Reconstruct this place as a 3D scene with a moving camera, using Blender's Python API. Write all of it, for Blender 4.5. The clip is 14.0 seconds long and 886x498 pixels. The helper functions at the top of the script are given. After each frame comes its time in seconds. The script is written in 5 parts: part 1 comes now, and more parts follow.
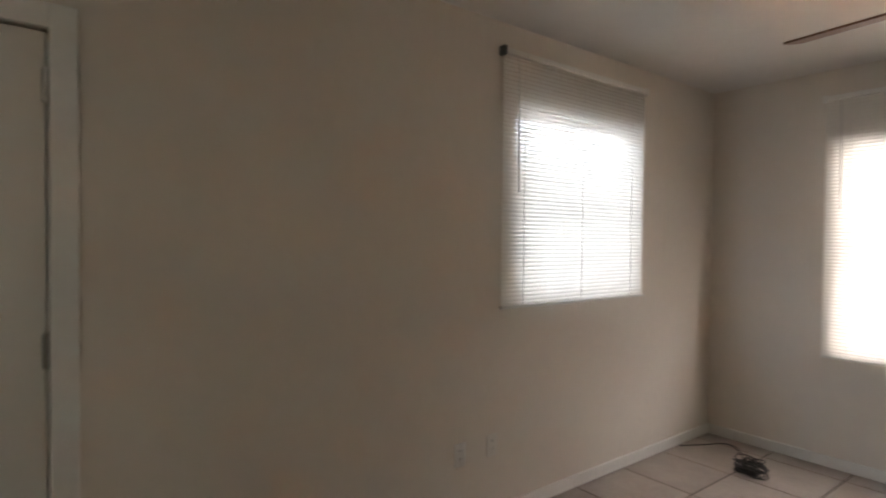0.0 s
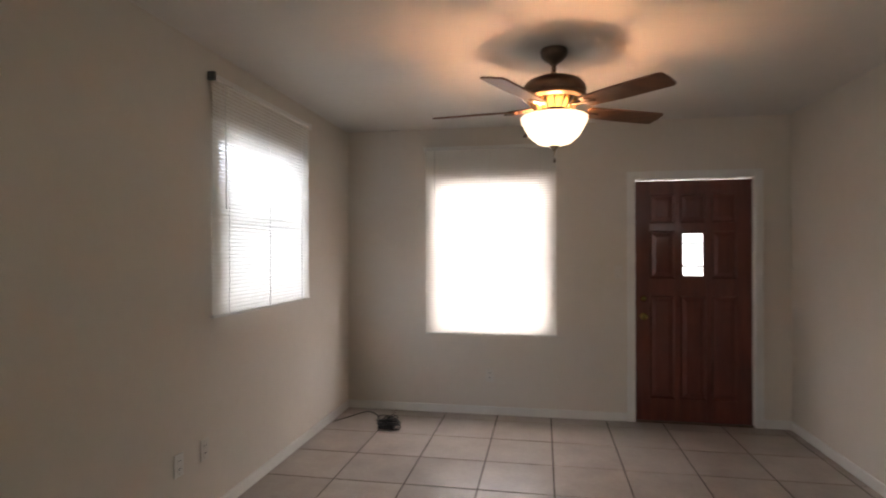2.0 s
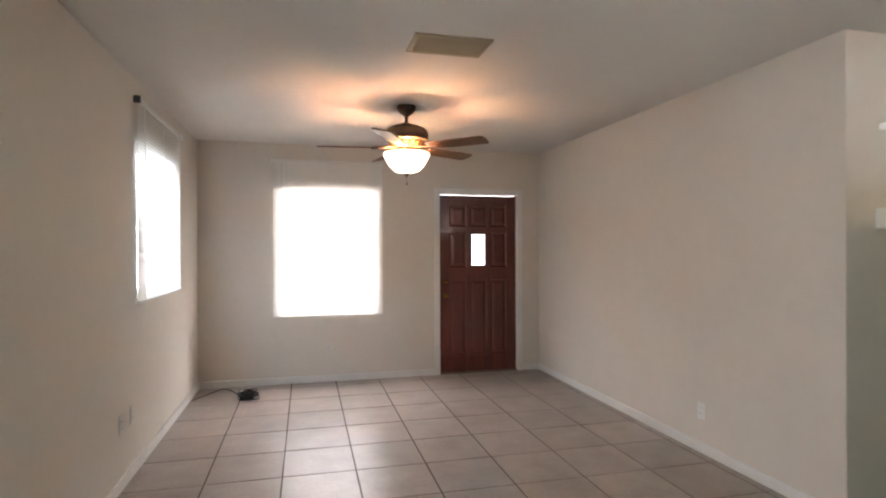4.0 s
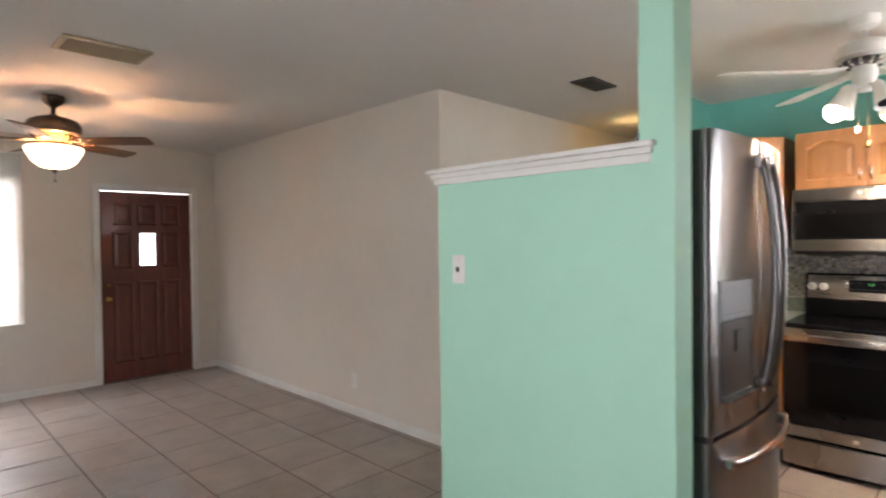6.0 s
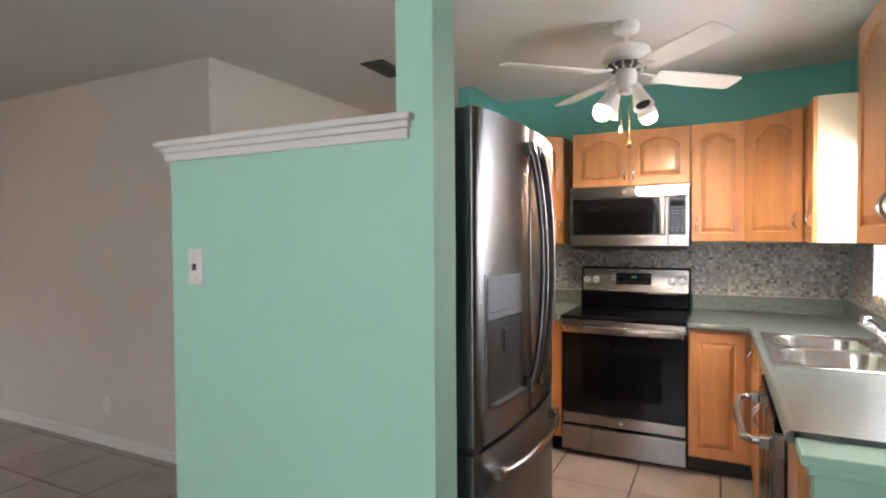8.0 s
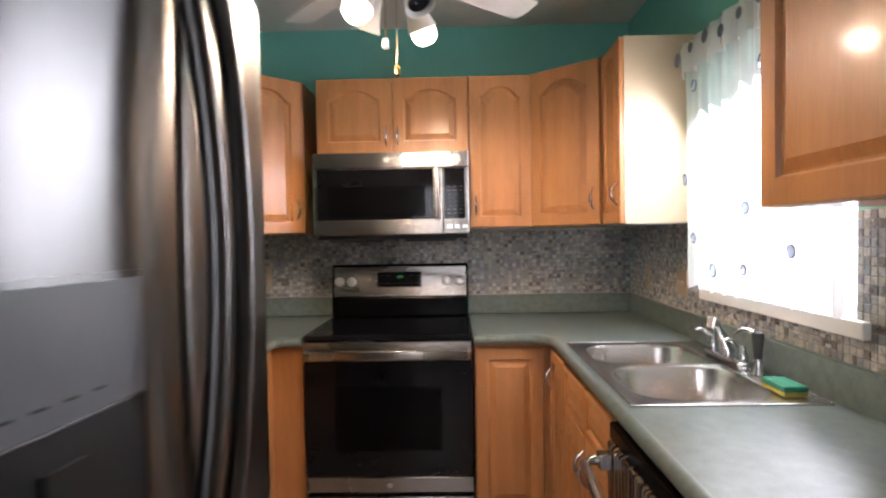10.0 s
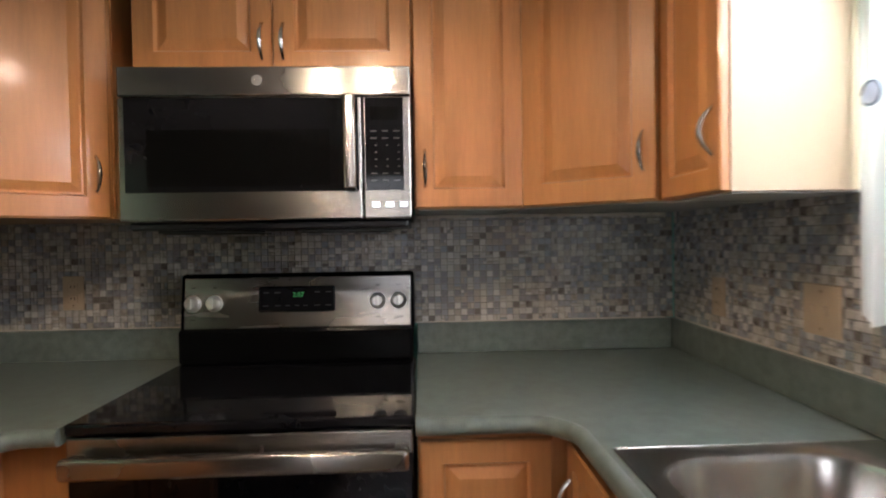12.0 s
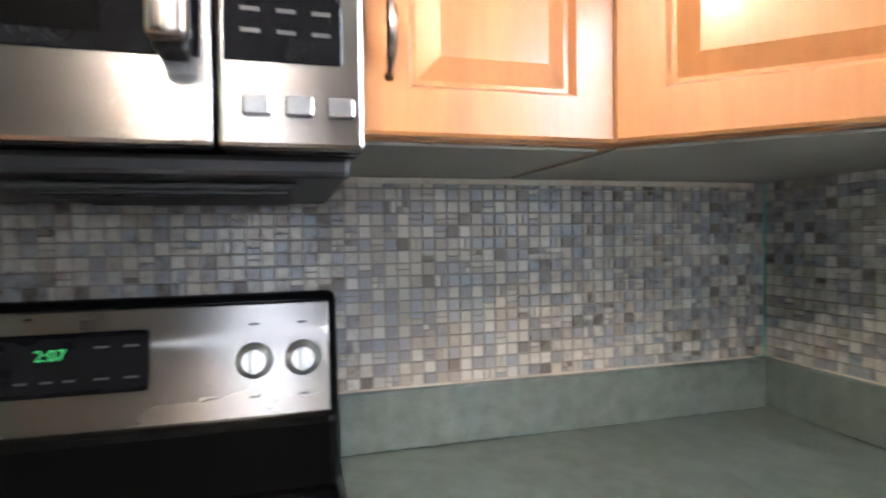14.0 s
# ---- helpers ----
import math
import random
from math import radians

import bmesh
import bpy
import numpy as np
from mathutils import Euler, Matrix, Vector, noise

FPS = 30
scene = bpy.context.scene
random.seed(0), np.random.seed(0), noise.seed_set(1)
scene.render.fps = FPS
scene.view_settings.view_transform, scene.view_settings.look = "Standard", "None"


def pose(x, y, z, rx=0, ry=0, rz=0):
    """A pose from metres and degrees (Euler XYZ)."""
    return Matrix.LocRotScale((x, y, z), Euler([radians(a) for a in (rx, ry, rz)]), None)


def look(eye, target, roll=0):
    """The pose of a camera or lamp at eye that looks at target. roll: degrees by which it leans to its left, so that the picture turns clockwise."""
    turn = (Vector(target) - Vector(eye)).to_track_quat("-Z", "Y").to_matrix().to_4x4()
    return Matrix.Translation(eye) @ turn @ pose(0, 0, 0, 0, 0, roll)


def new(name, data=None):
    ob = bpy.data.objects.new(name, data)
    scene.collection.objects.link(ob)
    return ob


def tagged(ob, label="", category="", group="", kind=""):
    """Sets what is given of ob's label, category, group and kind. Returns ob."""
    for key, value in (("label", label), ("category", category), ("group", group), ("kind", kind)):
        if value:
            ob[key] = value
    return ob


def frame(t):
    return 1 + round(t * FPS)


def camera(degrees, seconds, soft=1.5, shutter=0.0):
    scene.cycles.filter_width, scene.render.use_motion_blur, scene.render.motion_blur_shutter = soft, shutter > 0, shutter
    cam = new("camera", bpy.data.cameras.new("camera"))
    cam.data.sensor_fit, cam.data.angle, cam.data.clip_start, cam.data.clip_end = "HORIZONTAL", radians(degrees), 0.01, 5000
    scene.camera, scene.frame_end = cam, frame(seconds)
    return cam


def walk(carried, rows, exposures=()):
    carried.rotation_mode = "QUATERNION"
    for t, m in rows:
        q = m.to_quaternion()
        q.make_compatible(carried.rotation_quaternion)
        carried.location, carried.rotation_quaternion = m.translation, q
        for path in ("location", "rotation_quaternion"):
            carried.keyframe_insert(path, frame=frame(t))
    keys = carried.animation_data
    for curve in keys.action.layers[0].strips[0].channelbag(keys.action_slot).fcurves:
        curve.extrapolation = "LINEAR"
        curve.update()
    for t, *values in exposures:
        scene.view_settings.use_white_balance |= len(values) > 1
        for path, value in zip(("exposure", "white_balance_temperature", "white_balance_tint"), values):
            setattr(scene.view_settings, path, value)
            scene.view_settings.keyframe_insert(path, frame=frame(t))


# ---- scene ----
cam = camera(77.5, 14.0, soft=2.0, shutter=0.4)
PATH = [
    (0, (2.051, 2.23, 1.432), (0.466, 3.448, 1.395), 0.6),
    (0.5, (1.911, 2.131, 1.42), (0.653, 3.686, 1.423), 0.5),
    (1, (1.932, 1.922, 1.439), (0.99, 3.687, 1.443), 0.1),
    (1.5, (1.885, 1.695, 1.452), (1.238, 3.587, 1.46), 0.1),
    (2, (1.77, 1.476, 1.44), (1.413, 3.444, 1.446), -0.1),
    (2.2, (1.746, 1.359, 1.44), (1.493, 3.343, 1.443), -0.1),
    (4.3, (0.99, 0.20, 1.42), (1.558, 2.117, 1.42), 0.1),
    (4.5, (0.968, 0.162, 1.41), (1.595, 2.061, 1.415), 0.3),
    (5, (0.961, 0.109, 1.438), (1.866, 1.892, 1.428), -0.4),
    (5.5, (0.933, -0.062, 1.467), (2.147, 1.528, 1.441), -0.7),
    (6, (0.975, -0.235, 1.47), (2.393, 1.175, 1.436), -0.7),
    (6.5, (1.01, -0.355, 1.461), (2.562, 0.906, 1.429), -0.3),
    (7, (1.082, -0.395, 1.463), (2.717, 0.755, 1.42), -0.3),
    (7.2, (1.118, -0.39, 1.462), (2.79, 0.71, 1.417), -0.3),
    (9.3, (2.06, 0.065, 1.392), (4.018, 0.467, 1.345), -0.9),
    (9.5, (2.19, 0.062, 1.384), (4.169, 0.35, 1.337), -1.0),
    (10, (2.525, 0.010, 1.358), (4.524, 0.060, 1.31), -1.0),
    (10.5, (2.803, -0.057, 1.331), (4.802, -0.11, 1.288), -0.7),
    (11, (3.12, -0.069, 1.34), (5.117, -0.163, 1.292), -0.8),
    (11.5, (3.421, -0.107, 1.318), (5.419, -0.201, 1.273), -0.9),
    (12, (3.741, -0.076, 1.314), (5.739, -0.154, 1.272), -0.9),
    (12.5, (4.061, 0.007, 1.301), (6.06, -0.038, 1.26), -1.0),
    (13, (4.324, 0.035, 1.284), (6.323, -0.004, 1.257), -1.2),
    (13.5, (4.592, 0.023, 1.31), (6.585, -0.139, 1.247), -1.0),
    (14, (4.698, 0.015, 1.287), (6.626, -0.517, 1.241), -0.8),
]
KFAN_TURN = 42
EXPOSURES = [
    (0.0, 0.00, 6980, 17), (0.5, -0.55, 6630, 17), (1.0, -0.25, 6780, 19), (2.0, 0.06, 6930, 19), (4.5, 1.03, 6580, 18), (5.5, 0.73, 6580, 18),
    (6.5, 0.93, 6430, 18), (7.2, 0.70, 6380, 18), (9.5, 0.30, 6330, 21), (10.5, -0.45, 6230, 19), (11.5, -0.63, 6230, 18),
    (12.0, -0.53, 6230, 17), (12.5, 0.10, 6130, 17), (13.0, 0.53, 6030, 16), (14.0, 0.83, 5680, 13),
]
LIGHT_LEFT, LIGHT_FRONT, LIGHT_KITCHEN, LIGHT_FAN, LIGHT_KFAN, LIGHT_HALL, LIGHT_ADDED = 25, 50, 52, 32, 40, 1.3, 15.5
walk(cam, [(t, look(eye, target, roll)) for t, eye, target, roll in PATH], EXPOSURES)

# ---- world and light ----
world = bpy.data.worlds.new("sky")
scene.world = world
world.use_nodes = True
wn = world.node_tree
sky = wn.nodes.new("ShaderNodeTexSky")
sky.sky_type = "NISHITA"
sky.sun_disc = False
sky.sun_elevation, sky.sun_rotation = radians(50), radians(165)
wn.links.new(sky.outputs["Color"], wn.nodes["Background"].inputs["Color"])
wn.nodes["Background"].inputs["Strength"].default_value = 0.15

sun = new("sun", bpy.data.lights.new("sun", "SUN"))
sun.data.energy, sun.data.angle, sun.data.color = 5.0, radians(0.5), (1, 0.95, 0.87)
sun.matrix_world = look((0, 0, 0), (-0.2, 0.8, -1.1))


def window_light(x, y, z, w, h, aim, watts, colour):
    """Daylight of one window, in its opening."""
    lamp = new("window_daylight", bpy.data.lights.new("window_daylight", "AREA"))
    lamp.data.shape, lamp.data.size, lamp.data.size_y = "RECTANGLE", w, h
    lamp.data.energy, lamp.data.color = watts, colour
    lamp.matrix_world = look((x, y, z), aim)


def bulb(x, y, z, watts, radius, colour):
    lamp = new("lamp_bulb", bpy.data.lights.new("lamp_bulb", "POINT"))
    lamp.data.energy, lamp.data.shadow_soft_size, lamp.data.color = watts, radius, colour
    lamp.location = (x, y, z)


window_light(-0.16, 4.81, 1.61, 1.05, 1.0, (1, 4.81, 1.55), LIGHT_LEFT, (0.64, 0.82, 1.0))
window_light(1.30, 6.50, 1.39, 0.98, 1.28, (1.30, 5, 1.3), LIGHT_FRONT, (0.95, 0.97, 1.0))
window_light(4.30, -1.06, 1.57, 0.76, 0.82, (4.30, 0.2, 0.75), LIGHT_KITCHEN, (0.93, 0.97, 1.0))
bulb(1.83, 4.53, 2.10, LIGHT_FAN, 0.035, (1.0, 0.55, 0.29))


def spot(turn, watts):
    """One lit lamp of the kitchen fan, at the mouth of its shade."""
    lamp = new("lamp_spot", bpy.data.lights.new("lamp_spot", "SPOT"))
    lamp.data.energy, lamp.data.shadow_soft_size, lamp.data.color = watts, 0.03, (1.0, 0.79, 0.55)
    lamp.data.spot_size, lamp.data.spot_blend = radians(176), 0.4
    eye = Vector((4.36 + 0.172 * math.cos(radians(turn)), 0.21 + 0.172 * math.sin(radians(turn)), 2.012))
    lamp.matrix_world = look(eye, eye + Vector((0.05 * math.cos(radians(turn)), 0.05 * math.sin(radians(turn)), -1)))


spot(136, LIGHT_KFAN)
spot(318, LIGHT_KFAN * 0.5)
bulb(5.75, 2.05, 2.38, LIGHT_HALL, 0.05, (1.0, 0.66, 0.25))
# added fill light in an invented, unseen west window, for the mint wall
window_light(-0.075, 0.55, 1.5, 1.12, 1.1, (1, 0.7, 1.45), LIGHT_ADDED, (0.95, 0.98, 1.0))


# ---- materials ----
def mat(name, colour, rough=0.5, metal=0.0, vary=0.06, scale=6.0, bump=0.0, bscale=60.0, stretch=None, coat=0.0, spec=0.5, piece=0.0, laid=False):
    """A surface with colour variation at two scales and a fine relief; piece: variation from piece to piece."""
    m = bpy.data.materials.new(name)
    m.use_nodes = True
    nt = m.node_tree
    b = nt.nodes["Principled BSDF"]
    b.inputs["Metallic"].default_value = metal
    b.inputs["Specular IOR Level"].default_value = spec
    b.inputs["Coat Weight"].default_value = coat
    b.inputs["Coat Roughness"].default_value = 0.12
    tc = nt.nodes.new("ShaderNodeTexCoord")
    mp = nt.nodes.new("ShaderNodeMapping")
    if stretch:
        mp.inputs["Scale"].default_value = stretch
    if laid:
        nt.links.new(nt.nodes.new("ShaderNodeNewGeometry").outputs["Position"], mp.inputs["Vector"])
    else:
        nt.links.new(tc.outputs["Object"], mp.inputs["Vector"])
    n1 = nt.nodes.new("ShaderNodeTexNoise")
    n1.inputs["Scale"].default_value, n1.inputs["Detail"].default_value = scale, 6
    n2 = nt.nodes.new("ShaderNodeTexNoise")
    n2.inputs["Scale"].default_value, n2.inputs["Detail"].default_value = scale * 9, 3
    for n in (n1, n2):
        nt.links.new(mp.outputs["Vector"], n.inputs["Vector"])
    add = nt.nodes.new("ShaderNodeMath")
    add.operation = "MULTIPLY_ADD"
    nt.links.new(n2.outputs["Fac"], add.inputs[0])
    add.inputs[1].default_value = 0.4
    nt.links.new(n1.outputs["Fac"], add.inputs[2])
    rng = nt.nodes.new("ShaderNodeMapRange")
    rng.inputs["From Min"].default_value, rng.inputs["From Max"].default_value = 0.4, 1.0
    rng.inputs["To Min"].default_value, rng.inputs["To Max"].default_value = 1 - vary * 2, 1 + vary * 2
    nt.links.new(add.outputs[0], rng.inputs["Value"])
    value = rng.outputs["Result"]
    if piece:
        info = nt.nodes.new("ShaderNodeObjectInfo")
        pr = nt.nodes.new("ShaderNodeMapRange")
        pr.inputs["To Min"].default_value, pr.inputs["To Max"].default_value = 1 - piece, 1 + piece
        nt.links.new(info.outputs["Random"], pr.inputs["Value"])
        mul = nt.nodes.new("ShaderNodeMath")
        mul.operation = "MULTIPLY"
        nt.links.new(value, mul.inputs[0])
        nt.links.new(pr.outputs["Result"], mul.inputs[1])
        value = mul.outputs[0]
    mix = nt.nodes.new("ShaderNodeVectorMath")
    mix.operation = "SCALE"
    mix.inputs[0].default_value = colour
    nt.links.new(value, mix.inputs["Scale"])
    nt.links.new(mix.outputs["Vector"], b.inputs["Base Color"])
    rr = nt.nodes.new("ShaderNodeMapRange")
    rr.inputs["To Min"].default_value, rr.inputs["To Max"].default_value = max(0.02, rough * 0.85), min(1, rough * 1.15)
    nt.links.new(n1.outputs["Fac"], rr.inputs["Value"])
    nt.links.new(rr.outputs["Result"], b.inputs["Roughness"])
    if bump:
        nb = nt.nodes.new("ShaderNodeTexNoise")
        nb.inputs["Scale"].default_value, nb.inputs["Detail"].default_value = bscale, 4
        nt.links.new(mp.outputs["Vector"], nb.inputs["Vector"])
        bp = nt.nodes.new("ShaderNodeBump")
        bp.inputs["Strength"].default_value, bp.inputs["Distance"].default_value = bump, 0.002
        nt.links.new(nb.outputs["Fac"], bp.inputs["Height"])
        nt.links.new(bp.outputs["Normal"], b.inputs["Normal"])
    return m


def glow(name, colour, strength):
    m = bpy.data.materials.new(name)
    m.use_nodes = True
    b = m.node_tree.nodes["Principled BSDF"]
    b.inputs["Base Color"].default_value = (*colour, 1)
    b.inputs["Emission Color"].default_value = (*colour, 1)
    b.inputs["Emission Strength"].default_value = strength
    return m


def thin(name, colour, through_share, rough=0.6, sheer=0.0):
    """A thin sheet that lets part of the light through: blind slats, curtain cloth."""
    m = bpy.data.materials.new(name)
    m.use_nodes = True
    nt = m.node_tree
    out = nt.nodes["Material Output"]
    b = nt.nodes["Principled BSDF"]
    b.inputs["Base Color"].default_value = (*colour, 1)
    b.inputs["Roughness"].default_value = rough
    tr = nt.nodes.new("ShaderNodeBsdfTranslucent")
    tr.inputs["Color"].default_value = (*colour, 1)
    mx = nt.nodes.new("ShaderNodeMixShader")
    mx.inputs["Fac"].default_value = through_share
    nt.links.new(b.outputs[0], mx.inputs[1])
    nt.links.new(tr.outputs[0], mx.inputs[2])
    last = mx
    if sheer:
        clear = nt.nodes.new("ShaderNodeBsdfTransparent")
        last = nt.nodes.new("ShaderNodeMixShader")
        last.inputs["Fac"].default_value = sheer
        nt.links.new(mx.outputs[0], last.inputs[1])
        nt.links.new(clear.outputs[0], last.inputs[2])
    nt.links.new(last.outputs[0], out.inputs["Surface"])
    return m


def clear_glass(name, tint=(1, 1, 1)):
    m = bpy.data.materials.new(name)
    m.use_nodes = True
    b = m.node_tree.nodes["Principled BSDF"]
    b.inputs["Base Color"].default_value = (*tint, 1)
    b.inputs["Transmission Weight"].default_value = 1.0
    b.inputs["Roughness"].default_value = 0.02
    b.inputs["IOR"].default_value = 1.45
    return m


M_WALL = mat("cream_wall_paint", (0.67, 0.605, 0.53), 0.75, vary=0.02, scale=1.5, bump=0.25, bscale=160)
M_CEIL = mat("ceiling_paint", (0.67, 0.64, 0.60), 0.85, vary=0.02, scale=1.2, bump=0.5, bscale=120)
M_MINT = mat("mint_wall_paint", (0.38, 0.66, 0.52), 0.6, vary=0.02, scale=1.5, bump=0.25, bscale=160)
M_TEAL = mat("teal_wall_paint", (0.13, 0.42, 0.36), 0.6, vary=0.03, scale=1.5, bump=0.25, bscale=160)
M_TRIM = mat("white_trim_paint", (0.72, 0.70, 0.66), 0.4, vary=0.03, scale=3, bump=0.08, bscale=60)
M_DOORWHITE = mat("white_door_paint", (0.66, 0.62, 0.56), 0.45, vary=0.02, scale=3)
M_TILE = mat("floor_tile_glaze", (0.325, 0.272, 0.232), 0.34, vary=0.11, scale=4.0, bump=0.10, bscale=25, piece=0.07, laid=True)
M_GROUT = mat("grey_grout", (0.085, 0.068, 0.056), 0.9, vary=0.1, scale=20, bump=0.4, bscale=200)
M_REDDOOR = mat("mahogany_stain", (0.115, 0.026, 0.016), 0.38, vary=0.2, scale=3.5, stretch=(6, 6, 0.6), bump=0.15, bscale=50, coat=0.2)
M_MAPLE = mat("honey_maple", (0.47, 0.206, 0.071), 0.36, vary=0.10, scale=2.2, stretch=(7, 7, 0.7), bump=0.06, bscale=60, coat=0.25)
M_CABSIDE = mat("almond_laminate", (0.50, 0.39, 0.26), 0.45, vary=0.02, scale=2)
M_TOEKICK = mat("dark_toe_kick", (0.02, 0.016, 0.012), 0.6)
M_COUNTER = mat("green_grey_laminate", (0.125, 0.152, 0.134), 0.30, vary=0.15, scale=30, bump=0.08, bscale=300)
M_FRIDGE = mat("dark_brushed_stainless", (0.155, 0.152, 0.153), 0.30, metal=1.0, vary=0.02, scale=3, stretch=(14, 14, 1))
M_STEEL = mat("brushed_stainless", (0.32, 0.295, 0.28), 0.24, metal=1.0, vary=0.02, scale=3, stretch=(1, 1, 14))
M_STEELH = mat("brushed_stainless_across", (0.31, 0.29, 0.272), 0.27, metal=1.0, vary=0.03, scale=3, stretch=(40, 1, 1))
M_SINK = mat("sink_steel", (0.72, 0.69, 0.66), 0.24, metal=1.0, vary=0.04, scale=4, bump=0.04, bscale=200)
M_CHROME = mat("chrome", (0.70, 0.70, 0.71), 0.20, metal=1.0, vary=0.02)
M_NICKEL = mat("satin_nickel", (0.55, 0.53, 0.50), 0.25, metal=1.0, vary=0.03)


def brushed(m, amount):
    """Metal brushed along the horizontal: its gloss spreads upright."""
    nt = m.node_tree
    b = nt.nodes["Principled BSDF"]
    tangent = nt.nodes.new("ShaderNodeTangent")
    tangent.direction_type, tangent.axis = "RADIAL", "Z"
    nt.links.new(tangent.outputs["Tangent"], b.inputs["Tangent"])
    b.inputs["Anisotropic"].default_value = amount
    b.inputs["Anisotropic Rotation"].default_value = 0.25


for m in (M_FRIDGE, M_STEEL, M_STEELH):
    brushed(m, 0.85)
M_KNOB = mat("satin_knob", (0.66, 0.65, 0.63), 0.34, metal=0.9, vary=0.03)
M_BLACKG = mat("black_glass", (0.006, 0.006, 0.007), 0.05, vary=0.05, spec=0.22)
M_BLACK = mat("black_enamel", (0.003, 0.003, 0.003), 0.16, vary=0.05, spec=0.05)
M_BLACKP = mat("black_plastic", (0.012, 0.012, 0.013), 0.45, vary=0.08)
M_GREYP = mat("dark_grey_side", (0.045, 0.05, 0.048), 0.45, vary=0.05, bump=0.2, bscale=250)
M_PANELG = mat("grey_dispenser_panel", (0.20, 0.21, 0.235), 0.35, vary=0.02)
M_BRONZE = mat("oiled_bronze", (0.15, 0.105, 0.078), 0.36, metal=0.9, vary=0.15, scale=12)
M_BLADE = mat("walnut_blade", (0.16, 0.075, 0.038), 0.45, vary=0.2, scale=4, stretch=(1, 8, 8))
M_WHITEP = mat("white_enamel", (0.74, 0.71, 0.66), 0.35, vary=0.03)
M_BEIGEP = mat("beige_cover_plate", (0.44, 0.33, 0.22), 0.4, vary=0.04)
M_PLATE = mat("white_cover_plate", (0.74, 0.72, 0.68), 0.35, vary=0.03)
M_BRASS = mat("brass", (0.55, 0.36, 0.13), 0.25, metal=1.0, vary=0.06)
M_DUCTSHADE = mat("painted_duct_shade", (0.05, 0.05, 0.04), 0.8)
M_VENT = mat("vent_metal", (0.36, 0.29, 0.19), 0.4, vary=0.04)
M_SPONGE = mat("yellow_sponge", (0.36, 0.28, 0.05), 0.9, vary=0.15, scale=40, bump=0.8, bscale=200)
M_SCRUB = mat("green_scrub_pad", (0.02, 0.17, 0.10), 0.95, vary=0.25, scale=40, bump=0.9, bscale=250)
M_SLAT = thin("white_vinyl_slat", (0.90, 0.87, 0.82), 0.17)
M_CLOTH = thin("sheer_white_cloth", (0.88, 0.88, 0.86), 0.60, 0.9, 0.12)
M_CLOTHD = thin("grey_print", (0.22, 0.25, 0.31), 0.35, 0.9)
M_CLOTHF = thin("faint_print", (0.66, 0.71, 0.80), 0.55, 0.9)
M_BOWL = glow("alabaster_bowl_lit", (1.0, 0.80, 0.56), 2.1)
M_BULB = glow("lit_bulb", (1.0, 0.78, 0.48), 30)
M_GLASS = clear_glass("window_glass")
M_DIGIT = glow("green_digits", (0.10, 0.80, 0.20), 0.16)
M_INK = mat("pale_print", (0.06, 0.06, 0.06), 0.6)
M_INKD = mat("dark_print", (0.06, 0.06, 0.06), 0.6)


# ---- geometry helpers ----
def thing(name, label, category, at=(0, 0, 0), group="", kind=""):
    ob = new(name)
    ob.location = at
    ob.empty_display_size = 0.1
    return tagged(ob, label, category, group, kind)


def part(name, bm, material, parent=None, label="", smooth=False):
    """Links a bmesh, given in world coordinates, as one mesh; under its thing or part where there is one."""
    me = bpy.data.meshes.new(name)
    bmesh.ops.recalc_face_normals(bm, faces=bm.faces)
    bm.to_mesh(me)
    bm.free()
    me.materials.append(material)
    if smooth:
        me.shade_smooth()
        me.set_sharp_from_angle(angle=radians(38))
    ob = new(name, me)
    if parent:
        ob.parent = parent
        m = Matrix.Translation(parent.location)
        if parent.parent:
            m = Matrix.Translation(parent.parent.location)
        ob.matrix_parent_inverse = m.inverted() if not parent.data else Matrix()
    return tagged(ob, label)


def setting(name, bm, material, label, category, smooth=False):
    return tagged(part(name, bm, material, None, label, smooth), "", category, "", "structure")


def box(x0, x1, y0, y1, z0, z1, bevel=0.0, bm=None, seg=2):
    bm = bm or bmesh.new()
    r = bmesh.ops.create_cube(bm, size=1.0)
    vs = r["verts"]
    bmesh.ops.scale(bm, vec=(abs(x1 - x0), abs(y1 - y0), abs(z1 - z0)), verts=vs)
    bmesh.ops.translate(bm, vec=((x0 + x1) / 2, (y0 + y1) / 2, (z0 + z1) / 2), verts=vs)
    if bevel:
        es = list({e for v in vs for e in v.link_edges})
        bmesh.ops.bevel(bm, geom=es, offset=bevel, segments=seg, affect="EDGES", profile=0.5)
    return bm


def cyl(p, r, h, axis="z", r2=None, seg=24, bm=None):
    """A cylinder or cone, from p along the axis."""
    bm = bm or bmesh.new()
    vs = bmesh.ops.create_cone(bm, cap_ends=True, segments=seg, radius1=r, radius2=r if r2 is None else r2, depth=h)["verts"]
    bmesh.ops.translate(bm, vec=(0, 0, h / 2), verts=vs)
    turn = {"z": Matrix(), "x": Matrix.Rotation(radians(90), 4, "Y"), "y": Matrix.Rotation(radians(-90), 4, "X")}[axis]
    bmesh.ops.transform(bm, matrix=Matrix.Translation(p) @ turn, verts=vs)
    return bm


